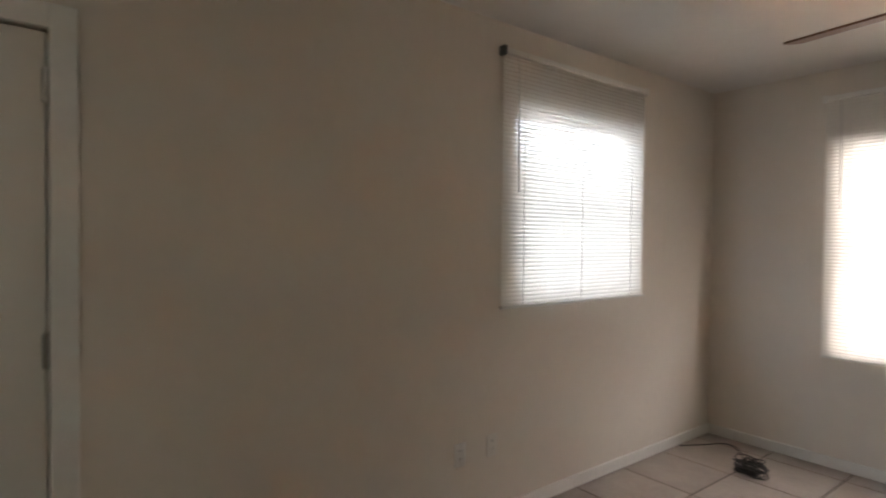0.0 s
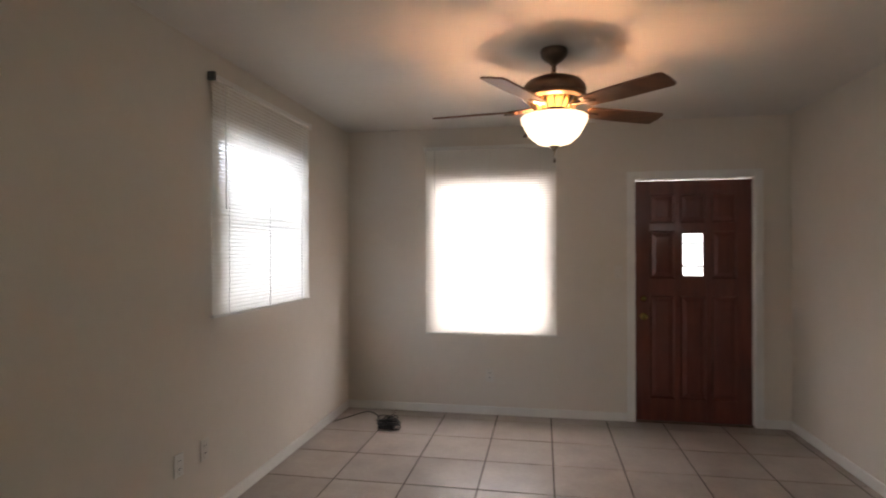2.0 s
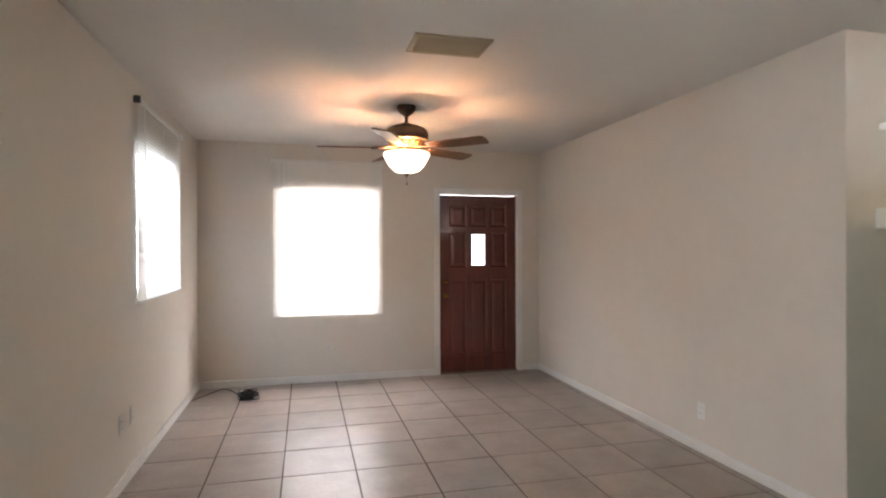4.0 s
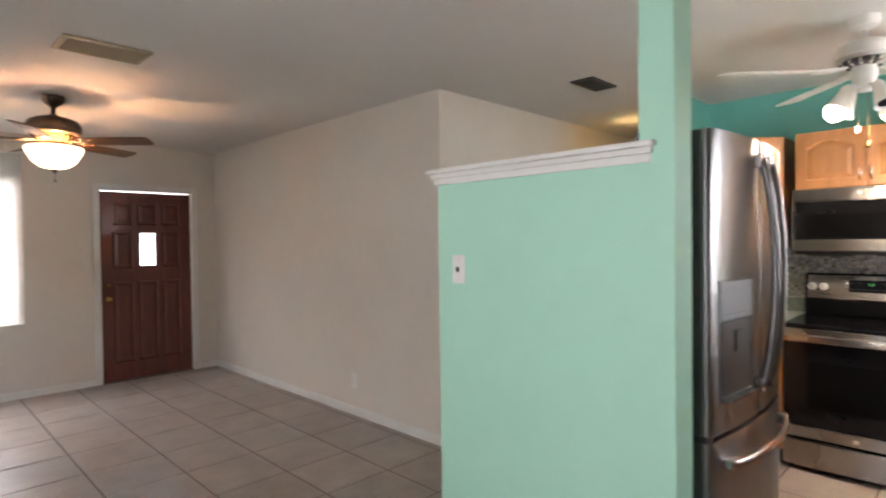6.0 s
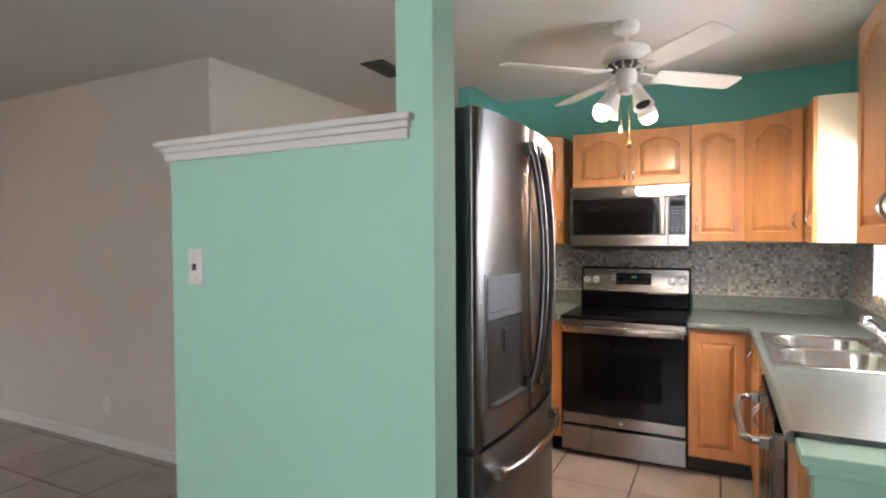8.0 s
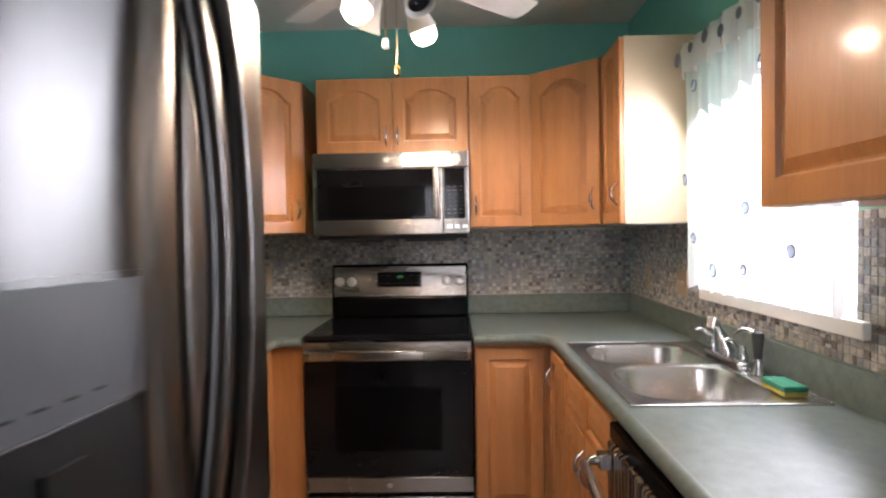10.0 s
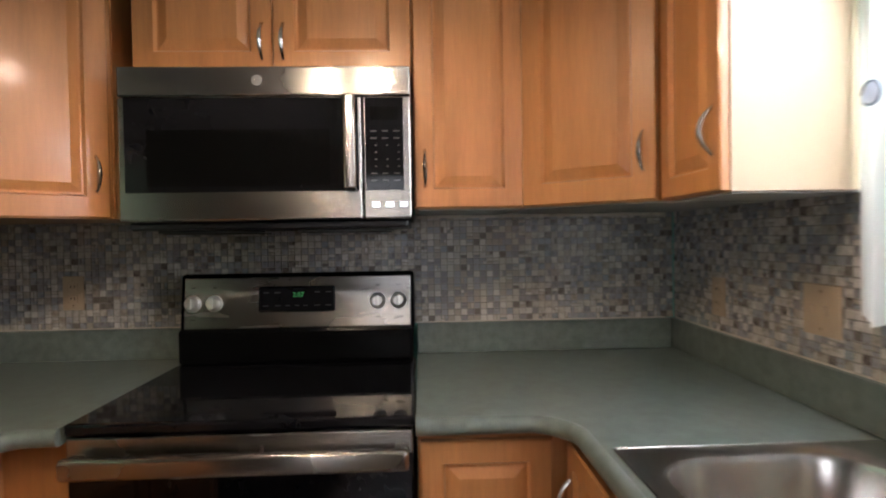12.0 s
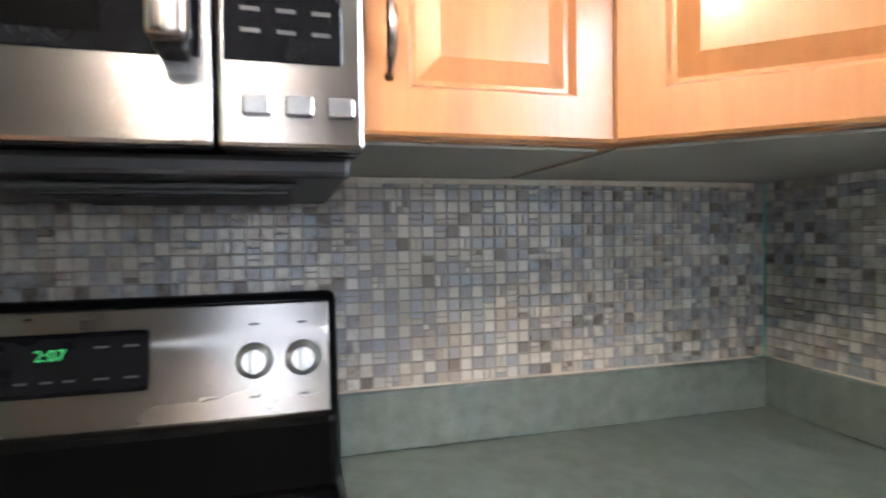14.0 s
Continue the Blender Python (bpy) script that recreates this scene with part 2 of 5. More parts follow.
def lathe(p, profile, seg=40, bm=None, turn=None):
    """A turned body about the z axis at p; profile: rows of radius and height."""
    bm = bm or bmesh.new()
    rings, made = [], []
    for r, z in profile:
        ring = [bm.verts.new((max(r, 1e-4) * math.cos(2 * math.pi * i / seg), max(r, 1e-4) * math.sin(2 * math.pi * i / seg), z)) for i in range(seg)]
        rings.append(ring)
        made += ring
    for a, b in zip(rings, rings[1:]):
        for i in range(seg):
            bm.faces.new((a[i], a[(i + 1) % seg], b[(i + 1) % seg], b[i]))
    bm.faces.new(rings[0])
    bm.faces.new(rings[-1])
    bmesh.ops.transform(bm, matrix=Matrix.Translation(p) @ (turn or Matrix()), verts=made)
    return bm


def tube(points, r, seg=10, bm=None, flat=1.0):
    """A round bar along points; r: one radius, or one for each point."""
    bm = bm or bmesh.new()
    pts = [Vector(p) for p in points]
    rs = r if isinstance(r, (list, tuple)) else [r] * len(pts)
    rings = []
    side = None
    for i, p in enumerate(pts):
        d = (pts[min(i + 1, len(pts) - 1)] - pts[max(i - 1, 0)]).normalized()
        if side is None:
            side = d.orthogonal().normalized()
        side = (side - d * side.dot(d)).normalized()
        up = d.cross(side)
        rings.append([bm.verts.new(p + rs[i] * (math.cos(2 * math.pi * k / seg) * side + flat * math.sin(2 * math.pi * k / seg) * up)) for k in range(seg)])
    for a, b in zip(rings, rings[1:]):
        for k in range(seg):
            bm.faces.new((a[k], a[(k + 1) % seg], b[(k + 1) % seg], b[k]))
    bm.faces.new(rings[0])
    bm.faces.new(rings[-1])
    return bm


def prism(outline, z0, z1, bevel=0.0, bm=None):
    """An upright prism over a plan outline."""
    bm = bm or bmesh.new()
    low = [bm.verts.new((x, y, z0)) for x, y in outline]
    top = [bm.verts.new((x, y, z1)) for x, y in outline]
    bm.faces.new(low)
    face = bm.faces.new(top)
    for i in range(len(low)):
        j = (i + 1) % len(low)
        bm.faces.new((low[i], low[j], top[j], top[i]))
    if bevel:
        bmesh.ops.bevel(bm, geom=list(face.edges), offset=bevel, segments=3, affect="EDGES", profile=0.5)
    return bm


def moved(bm, m):
    bmesh.ops.transform(bm, matrix=m, verts=bm.verts)
    return bm


def panel_door(w, h, arch=0.0, t=0.02, rail=0.055):
    """A cabinet door with a raised panel, in x and z from the origin, its face towards -y; arch: the rise of its curved top."""
    bm = bmesh.new()
    n = 14

    def ring(inset, y, rise):
        x0, x1, z0, z1 = inset, w - inset, inset, h - inset
        pts = [(x0, z0), (x1, z0)]
        for i in range(n + 1):
            u = 1 - 2 * i / n
            drop = 0 if not rise else rise * min(1.0, (abs(u) / 0.86) ** 2.3)
            pts.append(((x0 + x1) / 2 + u * (x1 - x0) / 2, z1 - drop))
        return [bm.verts.new((x, y, z)) for x, z in pts]

    rings = [ring(0, t, 0), ring(0, 0.004, 0), ring(0.004, 0, 0), ring(rail, 0, arch), ring(rail + 0.006, 0.011, arch), ring(rail + 0.011, 0.011, arch), ring(rail + 0.036, 0.001, arch)]
    for a, b in zip(rings, rings[1:]):
        for i in range(len(a)):
            j = (i + 1) % len(a)
            bm.faces.new((a[i], a[j], b[j], b[i]))
    bm.faces.new(rings[0])
    bm.faces.new(rings[-1])
    return bm


def bow_handle(length=0.096, proud=0.028):
    """A bowed pull along z about the origin, standing off towards -y."""
    pts, rs = [], []
    for i in range(13):
        u = -1 + 2 * i / 12
        pts.append((0, -proud * (1 - u * u) + 0.002, u * length / 2))
        rs.append(0.0035 + 0.0035 * (1 - abs(u)) ** 0.7)
    bm = tube(pts, rs, 8)
    for s in (-1, 1):
        cyl((0, 0.0, s * length / 2), 0.006, 0.006, "y", bm=bm, seg=10)
    return bm


# ---- structure ----
def wall_along_y(x0, x1, y0, y1, z1, holes=()):
    """A wall that runs along y, with openings (y, y, z, z) through it."""
    bm = bmesh.new()
    at = y0
    for a, b, c, d in sorted(holes):
        box(x0, x1, at, a, 0, z1, bm=bm)
        if c > 0:
            box(x0, x1, a, b, 0, c, bm=bm)
        box(x0, x1, a, b, d, z1, bm=bm)
        at = b
    box(x0, x1, at, y1, 0, z1, bm=bm)
    return bm


def wall_along_x(y0, y1, x0, x1, z1, holes=()):
    bm = wall_along_y(y0, y1, x0, x1, z1, holes)
    return moved(bm, Matrix(((0, 1, 0, 0), (1, 0, 0, 0), (0, 0, 1, 0), (0, 0, 0, 1))))


H = 2.53
# the first opening is invented, out of view, to admit the fill light
setting("wall_west", wall_along_y(-0.12, 0, -2.7, 6.452, H, [(-0.05, 1.15, 0.9, 2.1), (1.483, 2.303, 0, 2.05), (4.27, 5.37, 1.10, 2.13)]), M_WALL, "plain cream painted wall with a window and a white door", "wall")
setting("wall_north", wall_along_x(6.332, 6.452, 0, 3.73, H, [(0.80, 1.81, 0.73, 2.06), (2.53, 3.455, 0, 2.035)]), M_WALL, "cream painted front wall with a window and the entrance door", "wall")
setting("wall_east", wall_along_y(3.73, 3.85, 2.521, 6.452, H), M_WALL, "long blank cream painted wall", "wall")
setting("wall_hall", wall_along_x(2.521, 2.641, 3.85, 6.7, H), M_WALL, "cream painted wall of the hallway", "wall")
setting("wall_hall_end", wall_along_y(6.6, 6.7, 1.50, 2.521, H), M_WALL, "cream painted end wall of the hallway", "wall")
setting("wall_stub", box(5.08, 5.66, 1.385, 1.50, 0, H), M_TEAL, "teal painted corner wall of the kitchen", "wall")
setting("wall_hall_south", box(5.78, 6.6, 1.385, 1.50, 0, H), M_WALL, "cream painted wall of the hallway", "wall")
setting("wall_stove", wall_along_y(5.66, 5.78, -1.09, 1.50, H), M_TEAL, "teal painted kitchen wall behind the range", "wall")
setting("wall_sink", wall_along_x(-1.09, -0.97, 2.9, 5.66, H, [(3.90, 4.70, 1.12, 1.97)]), M_TEAL, "teal painted kitchen wall with a window over the sink", "wall")
setting("wall_back_east", wall_along_y(2.9, 3.02, -2.7, -1.09, H), M_WALL, "plain cream painted wall", "wall")
setting("wall_back", wall_along_x(-2.82, -2.7, -0.12, 3.02, H), M_WALL, "plain cream painted wall", "wall")
setting("ceiling", box(-0.12, 5.78, -2.82, 6.452, H, H + 0.1), M_CEIL, "flat white textured ceiling", "ceiling")
setting("ceiling_hall", box(5.78, 6.7, 1.385, 2.641, H, H + 0.1), M_CEIL, "flat white textured ceiling", "ceiling")
setting("half_wall", box(2.63, 2.75, 0.545, 1.435, 0, 1.715), M_MINT, "mint green half-height wall with a white cap", "wall")
setting("half_wall_return", box(2.75, 5.08, 1.385, 1.435, 0, 1.715), M_MINT, "mint green half-height wall behind the fridge", "wall")
setting("post", box(2.63, 2.76, 0.435, 0.545, 0, H), M_MINT, "mint green post up to the ceiling", "post")
bm = box(2.598, 2.78, 0.49, 1.482, 1.747, 1.766, 0.005)
box(2.612, 2.77, 0.50, 1.466, 1.728, 1.747, 0.004, bm)
box(2.621, 2.76, 0.505, 1.455, 1.700, 1.728, 0.004, bm)
setting("trim_cap", bm, M_TRIM, "white moulded wooden cap along the half wall", "trim")
bm = box(2.781, 5.078, 1.36, 1.48, 1.747, 1.766, 0.005)
box(2.781, 5.078, 1.371, 1.466, 1.716, 1.747, 0.004, bm)
setting("trim_cap", bm, M_TRIM, "white moulded wooden cap along the half wall", "trim")
# low mint end wall of the counter run
bm = box(2.99, 3.085, -0.969, -0.44, 0, 0.845)
setting("end_wall", bm, M_MINT, "mint green low end wall of the counter", "wall")
bm = box(2.962, 3.096, -0.969, -0.408, 0.870, 0.900, 0.004)
box(2.976, 3.092, -0.969, -0.422, 0.846, 0.870, 0.004, bm)
setting("trim_end_cap", bm, M_MINT, "mint green wooden cap on the low end wall", "trim")


def baseboard(x0, x1, y0, y1):
    bm = box(x0, x1, y0, y1, 0, 0.072, 0.004)
    setting("baseboard", bm, M_TRIM, "white painted wooden baseboard", "baseboard")


baseboard(0.0, 0.014, 2.379, 6.332)
baseboard(0.0, 0.014, -2.7, 1.407)
baseboard(0.014, 2.465, 6.318, 6.332)
baseboard(3.525, 3.716, 6.318, 6.332)
baseboard(3.716, 3.73, 2.521, 6.332)
baseboard(3.73, 6.6, 2.507, 2.521)
baseboard(6.586, 6.6, 1.50, 2.507)


def casing(name, y_face, x0, x1, z1, w=0.065, t=0.018, swap=False):
    """Door casing on a wall, two legs and a head."""
    holder = tagged(new(name), "white painted wooden door casing", "door casing", "", "structure")
    for nm, a in (("jamb", (x0 - w, x0, 0, z1 + w)), ("jamb", (x1, x1 + w, 0, z1 + w)), ("head", (x0, x1, z1, z1 + w))):
        xa, xb, za, zb = a
        if swap:
            bm = box(y_face, y_face + t, xa, xb, za, zb, 0.004)
        else:
            bm = box(xa, xb, y_face - t, y_face, za, zb, 0.004)
        part(nm, bm, M_TRIM, holder)
    return holder


casing("trim_front_door", 6.332, 2.53, 3.455, 2.035)
casing("trim_side_door", 0.0, 1.483, 2.303, 2.05, w=0.075, swap=True)


# ---- front door ----
def panel_field(x0, x1, z0, z1, y, bm):
    """A raised field in a door face that looks towards -y."""
    rings = []
    for inset, depth in ((0, 0), (0.012, 0.012), (0.02, 0.012), (0.05, 0.002)):
        rings.append([bm.verts.new((x, y + depth, z)) for x, z in ((x0 + inset, z0 + inset), (x1 - inset, z0 + inset), (x1 - inset, z1 - inset), (x0 + inset, z1 - inset))])
    for a, b in zip(rings, rings[1:]):
        for i in range(4):
            bm.faces.new((a[i], a[(i + 1) % 4], b[(i + 1) % 4], b[i]))
    bm.faces.new(rings[-1])


door = thing("front_door", "closed dark red-brown panelled wooden front door with a small glazed light", "door", (2.99, 6.37, 0), kind="structure")
DX0, DX1, DY = 2.538, 3.447, 6.352
stile_x = [(DX0, DX0 + 0.115), (DX0 + 0.312, DX0 + 0.357), (DX1 - 0.352, DX1 - 0.307), (DX1 - 0.115, DX1)]
rail_z = [(0.012, 0.20), (1.06, 1.205), (1.60, 1.67), (1.905, 2.022)]
for a, b in stile_x:
    part("stile", box(a, b, DY, DY + 0.04, 0.012, 2.022, 0.003), M_REDDOOR, door)
cols = [(stile_x[i][1], stile_x[i + 1][0]) for i in range(3)]
for a, b in cols:
    for c, d in rail_z:
        part("rail", box(a, b, DY, DY + 0.04, c, d, 0.003), M_REDDOOR, door)
for i, (a, b) in enumerate(cols):
    for j in range(3):
        c, d = rail_z[j][1], rail_z[j + 1][0]
        if i == 1 and j == 1:
            continue
        bm = bmesh.new()
        panel_field(a, b, c, d, DY + 0.004, bm)
        box(a, b, DY + 0.02, DY + 0.034, c, d, bm=bm)
        part("panel", bm, M_REDDOOR, door)
a, b = cols[1]
c, d = 1.205, 1.60
bm = box(a, a + 0.022, DY + 0.004, DY + 0.036, c, d, 0.004)
box(b - 0.022, b, DY + 0.004, DY + 0.036, c, d, 0.004, bm)
box(a + 0.022, b - 0.022, DY + 0.004, DY + 0.036, c, c + 0.022, 0.004, bm)
box(a + 0.022, b - 0.022, DY + 0.004, DY + 0.036, d - 0.022, d, 0.004, bm)
lite = part("glazed_light", bm, M_REDDOOR, door)
pane = part("pane", box(a + 0.022, b - 0.022, DY + 0.016, DY + 0.022, c + 0.022, d - 0.022), M_GLASS, lite)
pane.visible_shadow = False
for z in (1.30, 1.49):
    part("muntin", box(a + 0.022, b - 0.022, DY + 0.003, DY + 0.016, z, z + 0.012), M_BLACKP, lite)
for z, r in ((0.885, 0.03), (1.035, 0.026)):
    bm = lathe((DX0 + 0.062, DY, z), [(r, 0), (r, 0.008), (0.012, 0.012), (0.012, 0.03), (r * 0.9, 0.038), (r, 0.052), (r * 0.75, 0.064), (0.0, 0.066)] if z < 1 else [(r, 0), (r, 0.01), (r * 0.7, 0.02), (r * 0.6, 0.026), (0, 0.027)], 20, turn=Matrix.Rotation(radians(90), 4, "X"))
    part("knob" if z < 1 else "deadbolt", bm, M_BRASS, door, "brass knob" if z < 1 else "brass deadbolt", True)
setting("threshold", box(2.53, 3.455, 6.325, 6.44, 0.0, 0.011, 0.003), M_BRONZE, "dark metal door threshold", "threshold")

side_door = thing("side_door", "closed white painted flush door with steel hinges", "door", (-0.03, 1.868, 0), kind="structure")
part("leaf", box(-0.045, -0.008, 1.488, 2.296, 0.01, 2.043, 0.003), M_DOORWHITE, side_door)
for a, b, c, d in ((1.484, 1.518, 0.0, 2.049), (2.268, 2.302, 0.0, 2.049), (1.5185, 2.2675, 2.012, 2.049), (1.5185, 2.2675, 0.0, 0.025)):
    part("door_stop", box(-0.075, -0.047, a, b, c, d, 0.002), M_TRIM, side_door)
for z in (0.25, 1.08, 1.88):
    hinge = part("hinge", box(-0.006, 0.004, 2.285, 2.299, z - 0.05, z + 0.05, 0.002), M_NICKEL, side_door, "steel hinge")
    part("pin", cyl((0.006, 2.296, z - 0.055), 0.006, 0.11, seg=10), M_NICKEL, hinge)


# ---- windows, blinds ----
def window(name, x0, x1, z0, z1, place, label):
    """A double-hung window in an opening; local x along the wall, the room towards -y."""
    w = thing(name, label, "window", place.translation, kind="structure")

    def add(nm, bm, material, parent, lab=""):
        return part(nm, moved(bm, place), material, parent, lab)

    for a, b, c, d in ((x0, x0 + 0.04, z0, z1), (x1 - 0.04, x1, z0, z1), (x0 + 0.04, x1 - 0.04, z0, z0 + 0.04), (x0 + 0.04, x1 - 0.04, z1 - 0.04, z1)):
        add("window_frame", box(a, b, 0.075, 0.118, c, d, 0.003), M_TRIM, w)
    zm = (z0 + z1) / 2
    add("meeting_rail", box(x0 + 0.04, x1 - 0.04, 0.08, 0.11, zm - 0.02, zm + 0.02, 0.003), M_TRIM, w)
    for c, d in ((z0 + 0.04, zm - 0.02), (zm + 0.02, z1 - 0.04)):
        pane = add("pane", box(x0 + 0.04, x1 - 0.04, 0.095, 0.099, c, d), M_GLASS, w)
        pane.visible_shadow = False
    return w


def blind(place, w, z0, z1, label, tilt=63, dark=False):
    """A mini blind, local x from 0 to w, its face towards -y."""
    b = thing("window_blind", label, "blind", place.translation)

    def add(nm, bm, material, lab=""):
        return part(nm, moved(bm, place), material, b, lab)

    bm = box(0, w, -0.016, 0.014, z1 - 0.03, z1, 0.004)
    add("headrail", bm, M_TRIM)
    for s in (-0.012, w - 0.010):
        add("bracket", box(s, s + 0.022, -0.022, 0.018, z1 - 0.04, z1 + 0.006, 0.003), M_GREYP if dark and s < 0 else M_TRIM)
    add("bottom_rail", box(0, w, -0.014, 0.010, z0, z0 + 0.016, 0.004), M_TRIM)
    # one slat, shared by all
    bm = bmesh.new()
    rows = []
    for i in range(4):
        u = -0.0132 + 0.0264 * i / 3
        rise = 0.0018 * (1 - (u / 0.0132) ** 2)
        rows.append([bm.verts.new((x, u, rise)) for x in (0.003, w - 0.003)])
    for p, q in zip(rows, rows[1:]):
        bm.faces.new((p[0], p[1], q[1], q[0]))
    bmesh.ops.rotate(bm, cent=(0, 0, 0), matrix=Matrix.Rotation(radians(tilt), 3, "X"), verts=bm.verts)
    me = bpy.data.meshes.new("slat")
    bm.to_mesh(me)
    bm.free()
    me.materials.append(M_SLAT)
    n = int((z1 - z0 - 0.05) / 0.0212)
    for i in range(n):
        s = new("slat", me)
        s.parent = b
        s.matrix_parent_inverse = Matrix.Translation(-b.location)
        s.matrix_basis = place @ Matrix.Translation((random.uniform(-0.001, 0.001), 0, z0 + 0.026 + (z1 - z0 - 0.06) * i / (n - 1))) @ Matrix.Rotation(radians(random.uniform(-0.25, 0.25)), 4, "X")
    for u in (0.12, 0.5, 0.88):
        add("ladder_cord", tube([(w * u, -0.013, z0 + 0.01), (w * u, -0.013, z1 - 0.02)], 0.0012, 6), M_PLATE)
    add("tilt_wand", tube([(0.09, -0.024, z1 - 0.03), (0.095, -0.028, z1 - 0.72)], 0.004, 8), M_PLATE, "clear plastic tilt wand")
    return b


# local frames: x along the wall, y outwards
PL_N = Matrix.Translation((0, 6.332, 0))
PL_W = Matrix(((0, -1, 0, 0), (1, 0, 0, 0), (0, 0, 1, 0), (0, 0, 0, 1)))
PL_S = Matrix(((-1, 0, 0, 0), (0, -1, 0, -0.97), (0, 0, 1, 0), (0, 0, 0, 1)))
window("window_1", 4.27, 5.37, 1.10, 2.13, PL_W, "white double-hung window behind a blind")
# invented window, never in view, holds the fill light for the mint wall
window("window_added", -0.05, 1.15, 0.9, 2.1, PL_W, "added unseen white window in the side wall, to light the mint wall")
window("window_2", 0.80, 1.81, 0.73, 2.06, PL_N, "white double-hung window behind a blind")
window("window_3", -4.70, -3.90, 1.12, 1.97, PL_S, "white double-hung window over the kitchen sink")
blind(PL_W @ Matrix.Translation((4.145, -0.035, 0)), 1.24, 1.08, 2.39, "white mini blind with closed slats on the side window", dark=True)
blind(PL_N @ Matrix.Translation((0.735, -0.028, 0)), 1.15, 0.70, 2.36, "white mini blind with closed slats on the front window")


# ---- living room ceiling fan ----
def fan_blades(fan, cx, cy, z, first, r0, r1, wide, material, iron, drop=0.0, pitch=-12, n=5):
    for k in range(n):
        a = radians(first + 360 / n * k)
        m = Matrix.Translation((cx, cy, z)) @ Matrix.Rotation(a, 4, "Z")
        tw = Matrix.Rotation(radians(pitch), 4, "X")
        pts = []
        for i in range(9):
            u = i / 8
            x = r0 + (r1 - r0) * u
            w = wide * (0.78 + 0.22 * min(1, u * 2.2))
            pts.append((x, w / 2))
        tip = [(r1 + 0.016, wide * 0.43), (r1 + 0.022, 0), (r1 + 0.016, -wide * 0.43)]
        outline = pts + tip + [(x, -w) for x, w in reversed(pts)]
        bm = prism(outline, -0.004, 0.004)
        part("blade", moved(bm, m @ Matrix.Translation((0, 0, -drop)) @ tw), material, fan)
        bm = tube([(0.085, 0, 0.012), (0.13, 0, 0.006), (r0 + 0.02, 0, -0.002), (r0 + 0.075, 0, -0.006)], [0.010, 0.013, 0.017, 0.012], 8, flat=0.5)
        lathe((r0 + 0.03, 0, -0.010), [(0.012, 0), (0.036, 0.002), (0.036, 0.006), (0.0, 0.008)], 16, bm)
        part("blade_iron", moved(bm, m @ Matrix.Translation((0, 0, -drop)) @ tw), iron, fan, "", True)


FX, FY = 1.83, 4.53
fan = thing("ceiling_fan", "bronze ceiling fan with dark walnut blades and a lit alabaster bowl", "ceiling fan", (FX, FY, H))
part("canopy", lathe((FX, FY, H), [(0.07, 0), (0.074, -0.012), (0.07, -0.035), (0.05, -0.06), (0.026, -0.075), (0.02, -0.085)]), M_BRONZE, fan, "", True)
part("downrod", cyl((FX, FY, 2.375), 0.0135, 0.10), M_BRONZE, fan)
part("motor_housing", lathe((FX, FY, 0), [(0.02, 2.40), (0.05, 2.385), (0.10, 2.372), (0.145, 2.352), (0.168, 2.325), (0.172, 2.300), (0.166, 2.285), (0.172, 2.278), (0.165, 2.262), (0.14, 2.250)]), M_BRONZE, fan, "", True)
part("vent_ring", lathe((FX, FY, 0), [(0.14, 2.252), (0.125, 2.232), (0.105, 2.214), (0.09, 2.200)]), M_BRASS, fan, "ribbed antique brass ring", True)
for k in range(16):
    a = 2 * math.pi * k / 16
    bm = tube([(FX + r * math.cos(a), FY + r * math.sin(a), z) for r, z in ((0.141, 2.252), (0.128, 2.232), (0.108, 2.212), (0.092, 2.200))], 0.006, 6)
    part("rib", bm, M_BRONZE, fan)
part("switch_housing", lathe((FX, FY, 0), [(0.085, 2.20), (0.088, 2.185), (0.075, 2.172), (0.07, 2.165)]), M_BRONZE, fan, "", True)
fan_blades(fan, FX, FY, 2.205, 173, 0.20, 0.66, 0.135, M_BLADE, M_BRONZE)
bm = lathe((FX, FY, 0), [(0.168, 2.163), (0.172, 2.165), (0.180, 2.158), (0.178, 2.140), (0.160, 2.105), (0.135, 2.06), (0.09, 2.022), (0.03, 2.006), (0.0, 2.004), (0.0, 2.010), (0.09, 2.028), (0.13, 2.066), (0.155, 2.108), (0.172, 2.142)])
bmesh.ops.delete(bm, geom=[f for f in bm.faces if len(f.verts) > 4], context="FACES_ONLY")
part("bowl_shade", bm, M_BOWL, fan, "glowing alabaster glass bowl", True)
part("finial", lathe((FX, FY, 0), [(0.03, 2.008), (0.026, 1.998), (0.012, 1.99), (0.006, 1.978), (0.0, 1.974)], 16), M_BRONZE, fan, "", True)
chain = part("pull_chain", tube([(FX + 0.004, FY, 1.976), (FX, FY + 0.003, 1.955), (FX + 0.002, FY, 1.94)], 0.0018, 6), M_BRASS, fan)
part("pull_bead", lathe((FX + 0.002, FY, 1.912), [(0.0, 0), (0.007, 0.006), (0.006, 0.02), (0.0, 0.032)], 10), M_BRONZE, chain)


